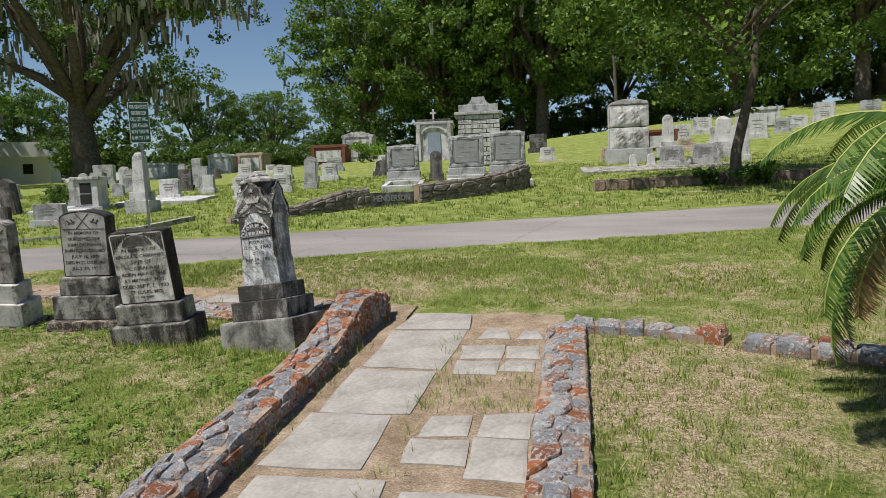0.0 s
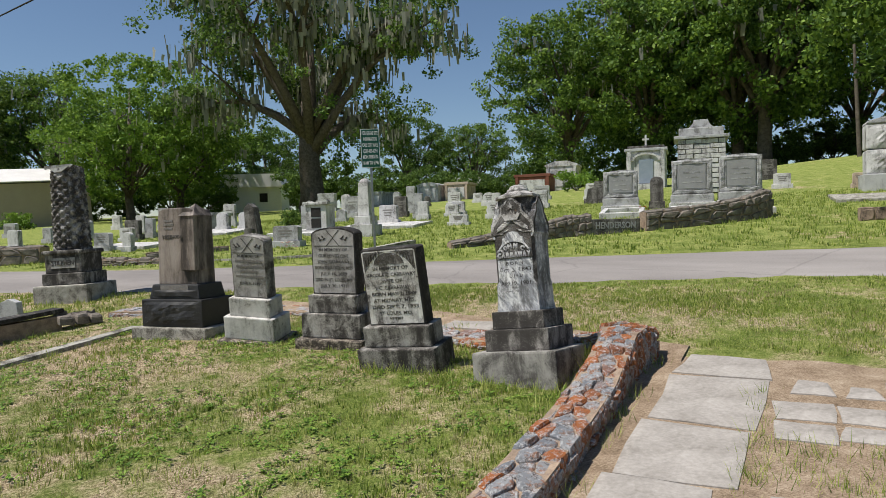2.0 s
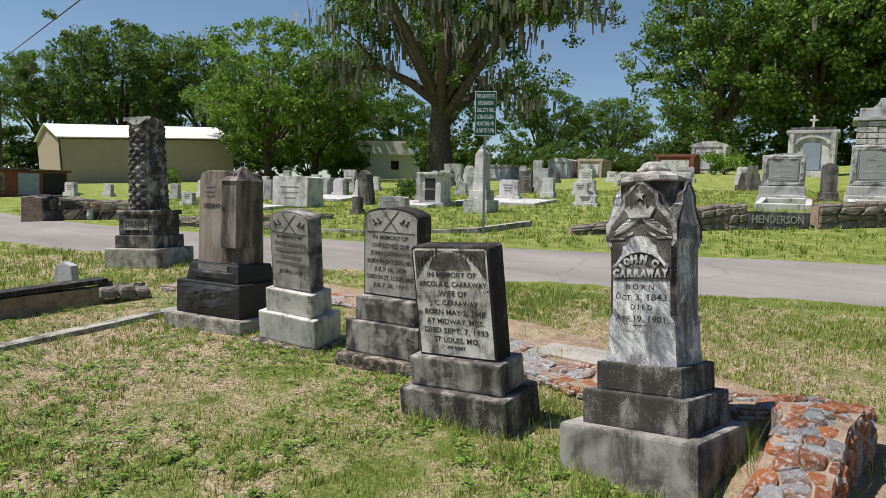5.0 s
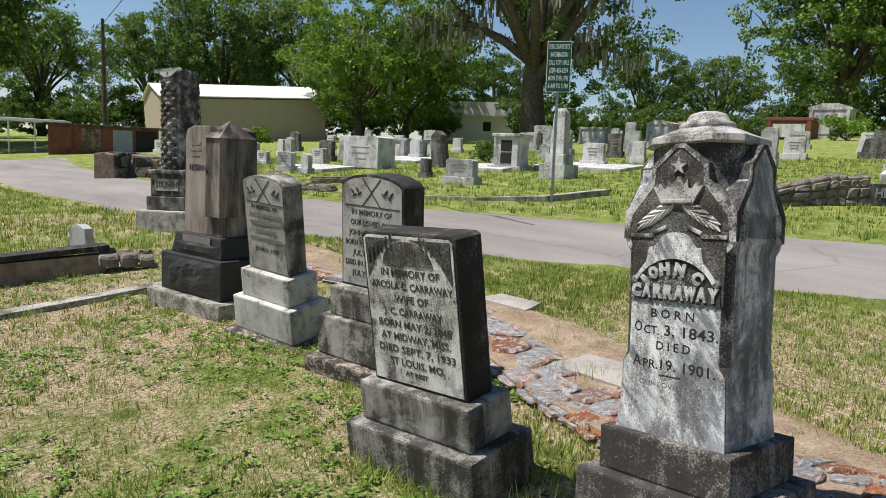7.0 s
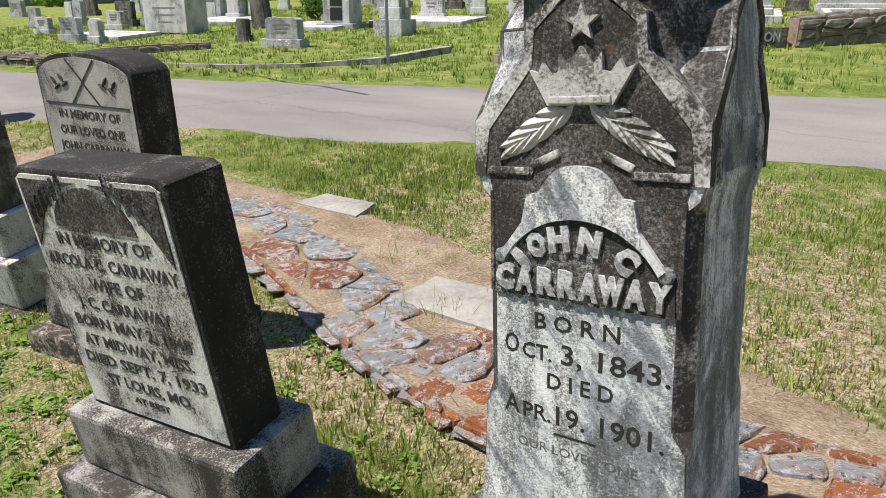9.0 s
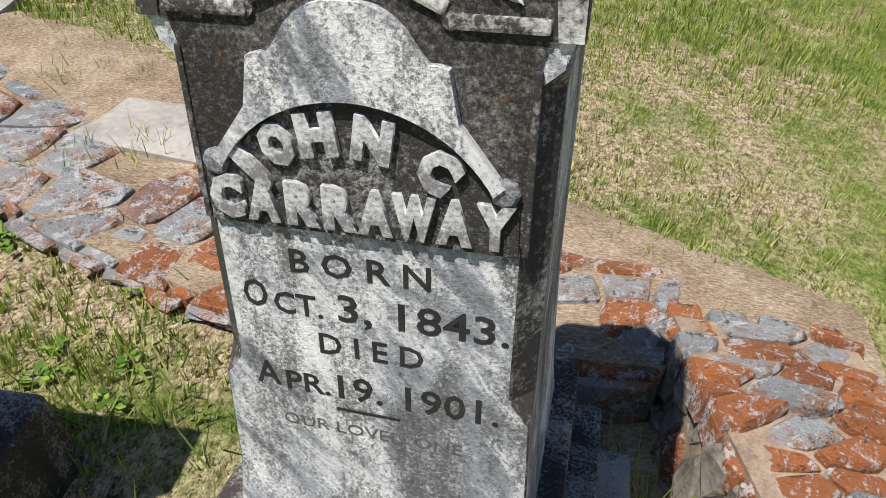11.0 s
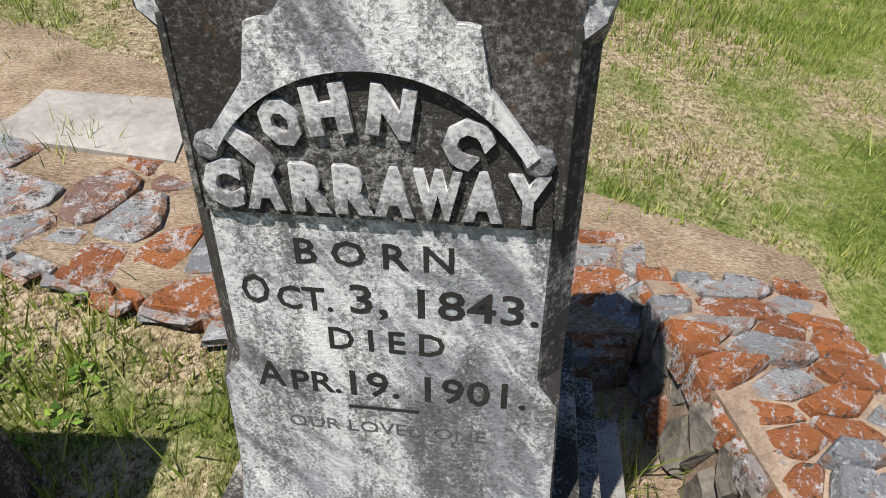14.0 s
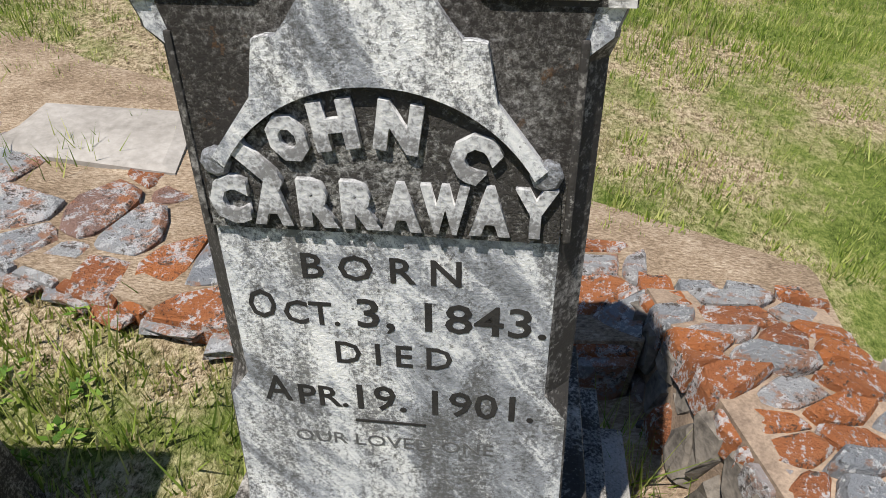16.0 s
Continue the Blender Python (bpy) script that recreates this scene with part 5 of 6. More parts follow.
SMALL = ((-24.9, 17.1), (-23.2, 16.4), (-20.0, 15.5), (-20.6, 16.2), (-24.3, 19.5), (-16.4, 22.1), (-12.4, 21.3), (-18.9, 33.5), (-16.4, 34.7), (-26.0, 22.0), (-27.5, 25.0), (-23.0, 30.0), (-20.5, 33.0), (-14.5, 36.0),
         (-11.0, 38.0), (-9.6, 34.0), (-12.5, 28.0), (-17.8, 28.5), (-21.5, 21.5), (-29.5, 20.5), (-31.0, 23.5), (-33.0, 19.5), (-9.0, 30.0), (-7.8, 26.5), (-10.6, 41.0), (-26.5, 33.0), (-22.5, 38.0), (-30.0, 29.0))
rngs = random.Random(404)
for k, (x, y) in enumerate(SMALL):
    mat, tone = ((M_PALE, "white marble"), (M_FARGREY, "grey granite"), (M_PALE, "pale"), (M_FARDARK, "dark"))[k % 4]
    stone(x, y, rngs.uniform(0.4, 0.85), rngs.uniform(0.4, 0.95), mat, "small " + tone + " upright gravestone", ("flat", "round", "flat", "point")[k % 4 if k % 3 else 0], rngs.uniform(2, 14))
for x, y, w, h, mat, tone in ((4.4, 33.2, 0.9, 0.9, M_PALE, "white marble"), (5.6, 30.4, 1.2, 0.8, M_PALE, "white marble"), (7.6, 33.4, 1.0, 1.1, M_PALE, "white marble"), (9.4, 36.0, 0.8, 0.7, M_FARGREY, "grey granite"), (13.5, 43.0, 1.3, 1.0, M_PALE, "white marble"), (6.6, 41.0, 1.2, 0.9, M_PALE, "white marble"), (3.9, 29.0, 0.7, 0.5, M_TAN, "tan stone"), (15.5, 42.0, 1.2, 0.9, M_FARGREY, "grey granite")):
    stone(x, y, w, h, mat, tone + " gravestone", "flat", 4)
paving = thing("grave_slab", 2.4, 22.2, None, 4, 5.6, 0, "wide pale concrete paving under a row of stones", "grave slab", "grave slabs")
part("slab", block(5.2, 1.9, 0.2, z=-0.16, bevel=0.02), M_CONCRETE, paving)
LOT2 = [(0.05, 16.6, 0.28), (1.3, 16.75, 0.28), (2.6, 16.95, 0.26), (5.5, 17.4, 0.26)]
wl = rubble_run("wall_lot", LOT2, 0.22, "low brown block wall edging a plot")
lay(wl, side_of(LOT2, 0.26, -1), 14, 1, 0.03, 0.03, (M_TANDARK, M_TANDARK), 41, "block", 0, 0.1)
lay(wl, top_of(LOT2, 0.26), 14, 1, 0.03, 0.03, (M_TANDARK, M_TANDARK), 42, "block", 0, 0.1)
DL = [(-18.9, 8.9, 0.62), (-19.6, 9.6, 0.6), (-18.4, 10.3, 0.45), (-17.2, 11.0, 0.4)]
wl = rubble_run("wall_dark_lot", DL, 0.5, "black-stained old stone enclosure")
lay(wl, side_of(DL, 0.5, -1), 9, 2, 0.04, 0.04, (M_FIELD, M_GRANITE_DARK), 43)
lay(wl, top_of(DL, 0.5), 9, 2, 0.04, 0.04, (M_FIELD, M_GRANITE_DARK), 44)


def flowers(x, y, mats, label, vase=True, seed=0):
    m = thing("flower_vase" if vase else "flowers", x, y, None, 0, 0, 0, label, "flowers")
    if vase:
        part("vase", lathe([(0.06, -0.02), (0.09, 0.1), (0.07, 0.22), (0.09, 0.25)], 12), M_FARGREY, m)
    rng = random.Random(seed)
    for k, mat in enumerate(mats):
        bm = bmesh.new()
        for i in range(7):
            p = Vector((rng.uniform(-0.14, 0.14), rng.uniform(-0.1, 0.1), (0.24 if vase else 0.02) + rng.uniform(0.02, 0.16)))
            for j in range(5):
                t = j * 2 * math.pi / 5 + rng.random()
                a, b = p + Vector((math.cos(t), math.sin(t), 0.35)) * 0.05, p + Vector((math.cos(t + 0.9), math.sin(t + 0.9), 0.35)) * 0.05
                bm.faces.new([bm.verts.new(p), bm.verts.new(a), bm.verts.new(b)])
        part("blooms", bm, mat, m)


flowers(-11.35, 13.0, (M_PINK, M_WHITE), "pink and white flowers before a grey stone", False, 1)
flowers(-19.9, 9.3, (M_YELLOW, M_GREENLEAF), "yellow flowers in a stone vase", True, 2)
flowers(-18.4, 10.0, (M_YELLOW, M_PINK), "yellow and pink flowers in a vase", True, 3)
flowers(-21.6, 14.6, (M_REDFLOWER, M_GREENLEAF), "red flowers by a gravestone", True, 4)
flowers(-18.6, 14.3, (M_YELLOW, M_WHITE), "yellow and white flowers", False, 5)
flowers(-4.9, 20.6, (M_REDFLOWER,), "red flowers by a dark stone", False, 6)
flowers(3.05, 22.4, (M_WHITE, M_YELLOW), "pale flowers in a tall urn", True, 7)


def sheds():
    m = thing("storage_sheds", -33.0, 13.4, None, 68, 0, 0, "row of rusty red and blue metal storage lockers", "shed")
    part("body", block(4.2, 1.4, 1.4, y=0.7, z=-0.3, bevel=0.02), M_RUST, m)
    part("roof", block(4.5, 1.7, 0.07, y=0.7, z=1.1, bevel=0.01), M_FARDARK, m)
    for x, mat in ((-1.6, M_RUST), (-0.5, M_TANDARK), (0.7, M_DOOR)):
        part("door", block(0.75, 0.04, 0.9, x=x, y=-0.02, z=0.1, bevel=0.01), mat, m)
    # Flat black plate painting in the shaded inside of an open locker.
    part("open_bay", block(0.85, 0.04, 0.9, x=1.62, y=-0.02, z=0.1, bevel=0.01), M_BLACK, m)
    c = thing("carport", -37.5, 11.5, None, 68, 0, 0, "white open carport roof on thin posts", "shelter")
    part("roof", block(3.4, 2.2, 0.14, z=1.35, bevel=0.03), M_WHITE, c)
    for x in (-1.6, -0.5, 0.5, 1.6):
        part("post", block(0.06, 0.06, 1.6, x=x, y=-1.0, z=-0.2, bevel=0.01), M_WHITE, c)


sheds()


def warehouse():
    """Front wall from its near corner (local x = 0) to its far end."""
    m = thing("warehouse", -57.3, 25.6, 2.05, -101, 0, 4.0, label="long beige metal warehouse with a pale low roof", category="building")
    ln, dp, h = 13.8, 8.0, 3.15
    part("wall", prism([(0, -1.6), (-dp, -1.6), (-dp, h), (-dp / 2, h + 1.2), (0, h)], 0.0, -ln, axis="x"), M_SIDING, m)
    part("trim", block(ln + 0.1, 0.06, 0.12, x=-ln / 2, y=0.04, z=h - 0.12, bevel=0), M_FARDARK, m)
    for s in (0, -1):
        bm = prism([(0.25 if s == 0 else -dp - 0.25, h - 0.02), (-dp / 2, h + 1.22), (-dp / 2, h + 1.3), (0.25 if s == 0 else -dp - 0.25, h + 0.06)], 0.2, -ln - 0.2, axis="x")
        part("roof", bm, M_ROOF, m)
    part("corner_post", block(0.12, 0.1, h + 0.4, x=-0.02, y=0.03, z=-0.4, bevel=0), M_FARDARK, m)


def far_house(x, y, w, h, rz, label):
    m = thing("house", x, y, None, rz, 0, 0, label, "house", "far houses")
    part("wall", block(w, 5, h, z=-0.3, bevel=0), M_WHITE, m)
    part("roof", prism([(-w / 2 - 0.3, h - 0.3), (w / 2 + 0.3, h - 0.3), (w / 2 - 0.5, h + 1.2), (-w / 2 + 0.5, h + 1.2)], -2.9, 2.9), M_ROOF, m)
    for k in (-0.25, 0.25):
        part("window", block(0.9, 0.05, 1.0, x=k * w, y=-2.52, z=1.0, bevel=0), M_BLACK, m)


def utility_pole(x, y, h):
    m = thing("utility_pole", x, y, None, 0, 0, -2, "weathered wooden utility pole", "pole")
    part("pole", lathe([(0.16, -0.3), (0.13, h * 0.5), (0.10, h)], 12), M_BARK, m)
    return m


warehouse()
far_house(-43.0, 84.0, 10, 3.2, 20, "white house with a pale roof beyond the trees")
far_house(-58.0, 62.0, 8, 3.0, 30, "small white house beyond the trees")
utility_pole(-47.6, 18.1, 7.6)
utility_pole(3.0, 58.0, 8.0)
wire = thing("overhead_wire", 0, 0, 0, 0, 0, 0, "thin black overhead wire", "cable")
a, b = Vector((-47.9, 18.2, gz(-48.2, 18.4) + 7.4)), Vector((-9.0, 8.2, 5.95))
part("cable", tube([a.lerp(b, k / 10) for k in range(11)], [0.018] * 11, 5), M_BLACK, wire)

# ---- trees ----


def leaf_cloud(clumps, per, leaf, seed):
    """Quads scattered round clump centres (x, y, z, r)."""
    rng = np.random.default_rng(seed)
    c = np.asarray(clumps)
    n = len(c) * per
    idx = np.repeat(np.arange(len(c)), per)
    way = rng.normal(size=(n, 3))
    way /= np.linalg.norm(way, axis=1)[:, None]
    p = c[idx, :3] + way * (c[idx, 3] * rng.random(n) ** 0.45)[:, None] * np.array([1.0, 1.0, 0.72])
    u = rng.normal(size=(n, 3))
    u /= np.linalg.norm(u, axis=1)[:, None]
    v = np.cross(u, rng.normal(size=(n, 3)))
    v /= np.linalg.norm(v, axis=1)[:, None]
    s = leaf * rng.uniform(0.55, 1.35, n)[:, None]
    verts = np.stack([p - u * s * 0.5, p + v * s * 0.3, p + u * s * 0.5, p - v * s * 0.3], 1).reshape(-1, 3)
    return verts, np.arange(n * 4).reshape(n, 4)


def make_tree(name, h, spread, trunk, low, n, per, leaf, leaves, seed, label, moss=0, open_crown=0.0):
    """Trunk with forking limbs; clumps of leaves along and round the limb ends."""
    rng = random.Random(seed)
    m = new(name)
    tagged(m, label, "tree")
    fork = h * low
    low_edge = fork * 0.75
    bm = tube([Vector((0, 0, -0.5)), Vector((0.05, 0, fork * 0.3)), Vector((rng.uniform(-0.3, 0.3), rng.uniform(-0.3, 0.3), fork)), Vector((rng.uniform(-0.6, 0.6), rng.uniform(-0.6, 0.6), h * 0.8))], [trunk * 1.35, trunk, trunk * 0.8, trunk * 0.2], 10)
    clumps, ends = [], []
    limbs = 11
    for k in range(limbs):
        t = 2 * math.pi * k / limbs + rng.uniform(-0.3, 0.3)
        start = Vector((0, 0, fork * rng.uniform(0.85, 1.35)))
        reach = spread * rng.uniform(0.55, 1.0)
        end = Vector((math.cos(t) * reach, math.sin(t) * reach, fork + (h - fork) * rng.uniform(0.15, 0.85)))
        mid = start.lerp(end, 0.5) + Vector((rng.uniform(-0.6, 0.6), rng.uniform(-0.6, 0.6), rng.uniform(0.1, 0.12) * (h - fork)))
        pts = [start, start.lerp(mid, 0.5) + Vector((0, 0, 0.3)), mid, mid.lerp(end, 0.55) + Vector((rng.uniform(-0.5, 0.5), rng.uniform(-0.5, 0.5), 0.2)), end]
        tube(pts, [trunk * 0.45, trunk * 0.36, trunk * 0.25, trunk * 0.15, trunk * 0.05], 7, bm)
        ends += pts[2:]
        for j in range(3):
            q = pts[2 + rng.randrange(2)]
            tip = q + Vector((rng.uniform(-1, 1), rng.uniform(-1, 1), rng.uniform(-0.1, 0.9))) * spread * 0.3
            tube([q, q.lerp(tip, 0.5) + Vector((0, 0, 0.2)), tip], [trunk * 0.14, trunk * 0.09, trunk * 0.02], 5, bm)
            ends.append(tip)
    part("trunk", bm, M_BARK, m, smooth=True)
    for k in range(n):
        if rng.random() < (0.9 if open_crown else 0.55):
            e = rng.choice(ends)
            p = e + Vector((rng.gauss(0, 1), rng.gauss(0, 1), rng.gauss(0.2, 0.7))) * spread * 0.12
        else:
            t, z = rng.uniform(0, 2 * math.pi), rng.uniform(-1, 1)
            r = math.sqrt(max(0, 1 - z * z)) * rng.uniform(0.55, 1.0) * (1 + 0.22 * noise.noise((math.cos(t) * 2, math.sin(t) * 2, z * 2 + seed)))
            p = Vector((math.cos(t) * r * spread, math.sin(t) * r * spread, low_edge + (h - low_edge) * (0.5 + 0.48 * z)))
        if open_crown and noise.noise((p.x * 0.25, p.y * 0.25, p.z * 0.35 + seed)) > 0.36 - open_crown * 0.28:
            continue
        clumps.append((p.x, p.y, p.z, spread * (rng.uniform(0.05, 0.10) if open_crown else rng.uniform(0.07, 0.15))))
    part_leaf = soup("crown", *leaf_cloud(clumps, per, leaf, seed), leaves, m)
    if moss:
        vs, fs = [], []
        for k in range(moss):
            e = rng.choice(ends) + Vector((rng.gauss(0, 1), rng.gauss(0, 1), rng.gauss(0, 0.5))) * spread * 0.09
            ln, w, t = rng.uniform(0.8, 3.0), rng.uniform(0.06, 0.2), rng.uniform(0, math.pi)
            d = Vector((math.cos(t), math.sin(t), 0)) * w
            i = len(vs)
            s = Vector((rng.uniform(-0.12, 0.12), rng.uniform(-0.12, 0.12), 0))
            vs += [e - d, e + d, e + d * 0.8 + s - UP * ln * 0.5, e - d * 0.8 + s - UP * ln * 0.5, e - UP * ln]
            fs += [(i, i + 1, i + 2, i + 3), (i + 3, i + 2, i + 4, i + 4)]
        fs = np.array(fs)
        quads = fs[fs[:, 2] != fs[:, 3]]
        soup("moss", np.array([tuple(v) for v in vs]), quads, M_MOSS, m, "hanging grey moss")["kind"] = "stuff"
    return m


def plant(tree, x, y, s=1.0, turn=0.0, sz=1.0):
    m = pose(x, y, gz(x, y) - 0.1, 0, 0, turn) @ Matrix.Diagonal((s, s, s * sz, 1))
    c = copy_thing(tree, Matrix())
    c.matrix_basis = m
    tagged(c, group="trees round the cemetery")
    return c


TREES = (("m", -36.5, 46.0, 1.0, 20), ("o", -82, 34, 0.72, 0), ("d", -79, 41, 0.98, 70), ("o", -73, 48, 0.86, 130), ("f", -51, 40, 0.95, 30), ("f", -54, 48, 1.0, 200), ("d", -62, 58, 0.8, 250),
         ("d", -49, 84, 0.75, 15), ("o", -41, 88, 0.65, 100), ("o", -22.5, 72, 1.0, 60), ("o", -14, 73, 1.15, 160), ("d", -6, 72, 1.2, 300))
TREES += (("o", -3.5, 69, 1.2, 220), ("d", 5, 86, 1.1, 20), ("d", 14, 84, 1.1, 80), ("o", 22, 78, 1.1, 140), ("d", 29, 75, 1.1, 260), ("d", -47.5, 8.2, 0.85, 10), ("d", -55, 6.5, 1.0, 190), ("d", -60, 8, 1.0, 40),
          ("o", -95, 26, 0.8, 66), ("d", -98, 52, 0.8, 99), ("o", -85, 66, 0.8, 10), ("d", -70, 78, 0.75, 44))
TREES += (("d", -33, 98, 0.75, 31), ("d", -20, 92, 1.2, 77), ("d", -6, 92, 1.2, 12), ("d", 40, 70, 1.1, 33), ("o", 52, 60, 1.1, 90), ("d", 13, 62, 1.0, 9), ("o", 21, 58, 1.0, 19), ("d", 30, 54, 1.0, 29), ("o", 44, 40, 0.9, 9), ("d", -80, 10, 1.0, 3), ("o", -70, -10, 1.0, 5), ("o", 30, -25, 1.0, 50), ("d", 0, -45, 1.0, 60), ("o", -35, -40, 1.0, 70))
oak = make_tree("tree", 19, 9.5, 0.55, 0.26, 330, 85, 0.36, M_LEAF, 11, "big broad live oak with dense green leaves", 150)
oak_dark = make_tree("tree", 18, 8.5, 0.5, 0.22, 330, 85, 0.36, M_LEAF_DARK, 12, "dense dark green oak at the cemetery edge", 60)
fresh = make_tree("tree", 15, 7.0, 0.4, 0.16, 320, 80, 0.30, M_LEAF_LIGHT, 13, "bright green leafy tree at the cemetery edge", 60)
mossy = make_tree("tree", 21, 12.5, 1.0, 0.24, 760, 80, 0.30, M_LEAF_DARK, 14, "old live oak hung with grey moss, open crown", 3200, 0.95)
undergrowth = make_tree("bush", 5.0, 4.2, 0.12, 0.10, 200, 80, 0.24, M_LEAF_DARK, 16, "dense dark green undergrowth below the trees", 0)
small = make_tree("tree", 7.5, 3.9, 0.115, 0.33, 300, 110, 0.13, M_LEAF, 15, "young tree with a thin dark trunk and round crown", 0)
for t0, x, y, s, turn in TREES:
    plant({"o": oak, "d": oak_dark, "f": fresh, "m": mossy}[t0], x, y, s, turn)
small.matrix_basis = pose(3.1, 16.5, gz(3.1, 16.5), 0, 0, 40)
tagged(small, group="trees round the cemetery")
for k in range(46):
    az = radians(-78 + 3.05 * k)
    rr = 84 + 9 * math.sin(k * 2.1)
    plant(undergrowth, rr * math.sin(az) - 4, rr * math.cos(az) * 0.97 + 2, 0.8 + 0.35 * math.sin(k * 1.7) ** 2, 47 * k)
for t0 in (oak, oak_dark, fresh, mossy, undergrowth):
    for o in (*t0.children, t0):
        bpy.data.objects.remove(o)


def bush(x, y, r, mat, seed, label):
    m = thing("bush", x, y, None, 0, 0, 0, label, "bush")
    rng = random.Random(seed)
    cl = [(rng.uniform(-1, 1) * r * 0.7, rng.uniform(-1, 1) * r * 0.5, rng.uniform(0.15, 0.8) * r, r * rng.uniform(0.25, 0.4)) for k in range(18)]
    bm = bmesh.new()
    for k in range(5):
        tube([Vector((0, 0, -0.1)), Vector(cl[k][:3])], [0.03, 0.008], 5, bm)
    part("stems", bm, M_BARK, m)
    soup("leaves", *leaf_cloud(cl, 90, 0.12 * max(r, 0.6), seed), mat, m)


bush(-13.9, 45.1, 1.5, M_LEAF_LIGHT, 1, "round bright green bush")
bush(3.5, 16.6, 0.55, M_LEAF, 2, "low green shrub at the foot of the tree")
bush(2.5, 16.9, 0.4, M_LEAF_DARK, 3, "low dark shrub by the wall")
bush(-16.0, 19.0, 0.7, M_LEAF_DARK, 4, "spiky dark green shrub")
bush(-50.0, 30.0, 1.3, M_LEAF_LIGHT, 5, "bright green bush by the trees")


def sago_palm(x, y):
    m = thing("sago_palm", x, y, None, 0, 0, 0, "sago palm with long arching feathered fronds", "palm")
    part("trunk", lathe([(0.2, -0.1), (0.24, 0.4), (0.2, 1.0), (0.1, 1.15)], 16), M_BARK, m)
    rng = random.Random(9)
    for k in range(52):
        t = k * 2.399 + rng.uniform(-0.15, 0.15)
        up = rng.uniform(-0.2, 0.9) if k % 3 else rng.uniform(0.7, 1.25)
        ln = rng.uniform(1.1, 1.45)
        out = Vector((math.cos(t), math.sin(t), 0))
        side = Vector((-out.y, out.x, 0))
        spine, p, a = [], Vector((0, 0, 1.12)) + out * 0.06, up
        for i in range(15):
            spine.append(p.copy())
            p = p + (out * math.cos(a) + UP * math.sin(a)) * ln / 14
            a -= 0.13 + 0.004 * i
        fr = part("frond", tube(spine, [0.013 - 0.0007 * i for i in range(15)], 5), M_STEM, m)
        vs, fs = [], []
        for i in range(66):
            u = 0.12 + 0.88 * i / 65
            j = min(int(u * 14), 13)
            q = spine[j].lerp(spine[j + 1], u * 14 - j)
            way = (spine[j + 1] - spine[j]).normalized()
            nrm = side.cross(way).normalized()
            l2 = 0.20 * math.sin(math.pi * (0.1 + 0.86 * u)) ** 0.7 + 0.02
            for s in (-1, 1):
                d = (side * s * 0.85 + way * 0.5 + nrm * 0.28 - UP * rng.uniform(0, 0.2)).normalized()
                n = len(vs)
                vs += [q - way * 0.0095, q + way * 0.0095, q + d * l2]
                fs.append((n, n + 1, n + 2))
        soup("leaflet_fringe", np.array([tuple(v) for v in vs]), np.array(fs), M_DEADFROND if k % 9 == 4 else M_SAGO, fr)


sago_palm(1.66, 3.75)

# ---- stones of the near walls ----
lay_wild(W_LEFT, top_of(LEFT, 0.31), 4.85, 0.34, 0.115, 0.004, 0.026, (M_RUBBLE_GREY, M_RUBBLE), 21, 0.0, 0.62, 1.3)
lay_wild(W_LEFT, side_of(LEFT, 0.31, -1), 4.85, 0.26, 0.13, 0.010, 0.032, (M_RUBBLE, M_RUBBLE), 22, 0.0, 2.0, 1.4)
END = [(-2.36, 6.0, 0.25), (-1.97, 6.0, 0.25)]
lay_wild(W_LEFT, side_of(END, 0.10, 1), 0.41, 0.31, 0.13, 0.010, 0.04, (M_RUBBLE, M_RUBBLE_GREY), 25)
# Past 0.7 of its length, dark stones put this face's shadow and dirt into colour.
lay_wild(W_LEFT, side_of(LEFT, 0.31, 1), 4.85, 0.24, 0.14, 0.012, 0.03, (M_RUBBLE, M_FIELD), 24, 0.05, 0.7, 1.4)
lay_wild(W_RIGHT, top_of(RIGHT, 0.30), 4.4, 0.30, 0.13, 0.004, 0.026, (M_RUBBLE_GREY, M_RUBBLE), 23, 0.0, 2.0, 1.2)
lay_wild(W_BACK, top_of(BACK, 0.62), 6.6, 0.60, 0.21, 0.008, 0.020, (M_RUBBLE, M_RUBBLE_GREY), 26, 0.10, 0.12, 1.3)
lay_wild(W_BACK, side_of(BACK, 0.62, 1), 6.6, 0.12, 0.20, 0.014, 0.05, (M_RUBBLE_GREY, M_RUBBLE_GREY), 27, 0.12, 2.0, 1.5)
lay(W_ROW, top_of(ROW, 0.22), 6, 1, 0.05, 0.06, (M_RUBBLE_GREY, M_RUBBLE_GREY), 28)
lay(W_ROW2, top_of(ROW2, 0.26), 7, 2, 0.05, 0.05, (M_RUBBLE_GREY, M_RUBBLE), 29)

# ---- grass ----


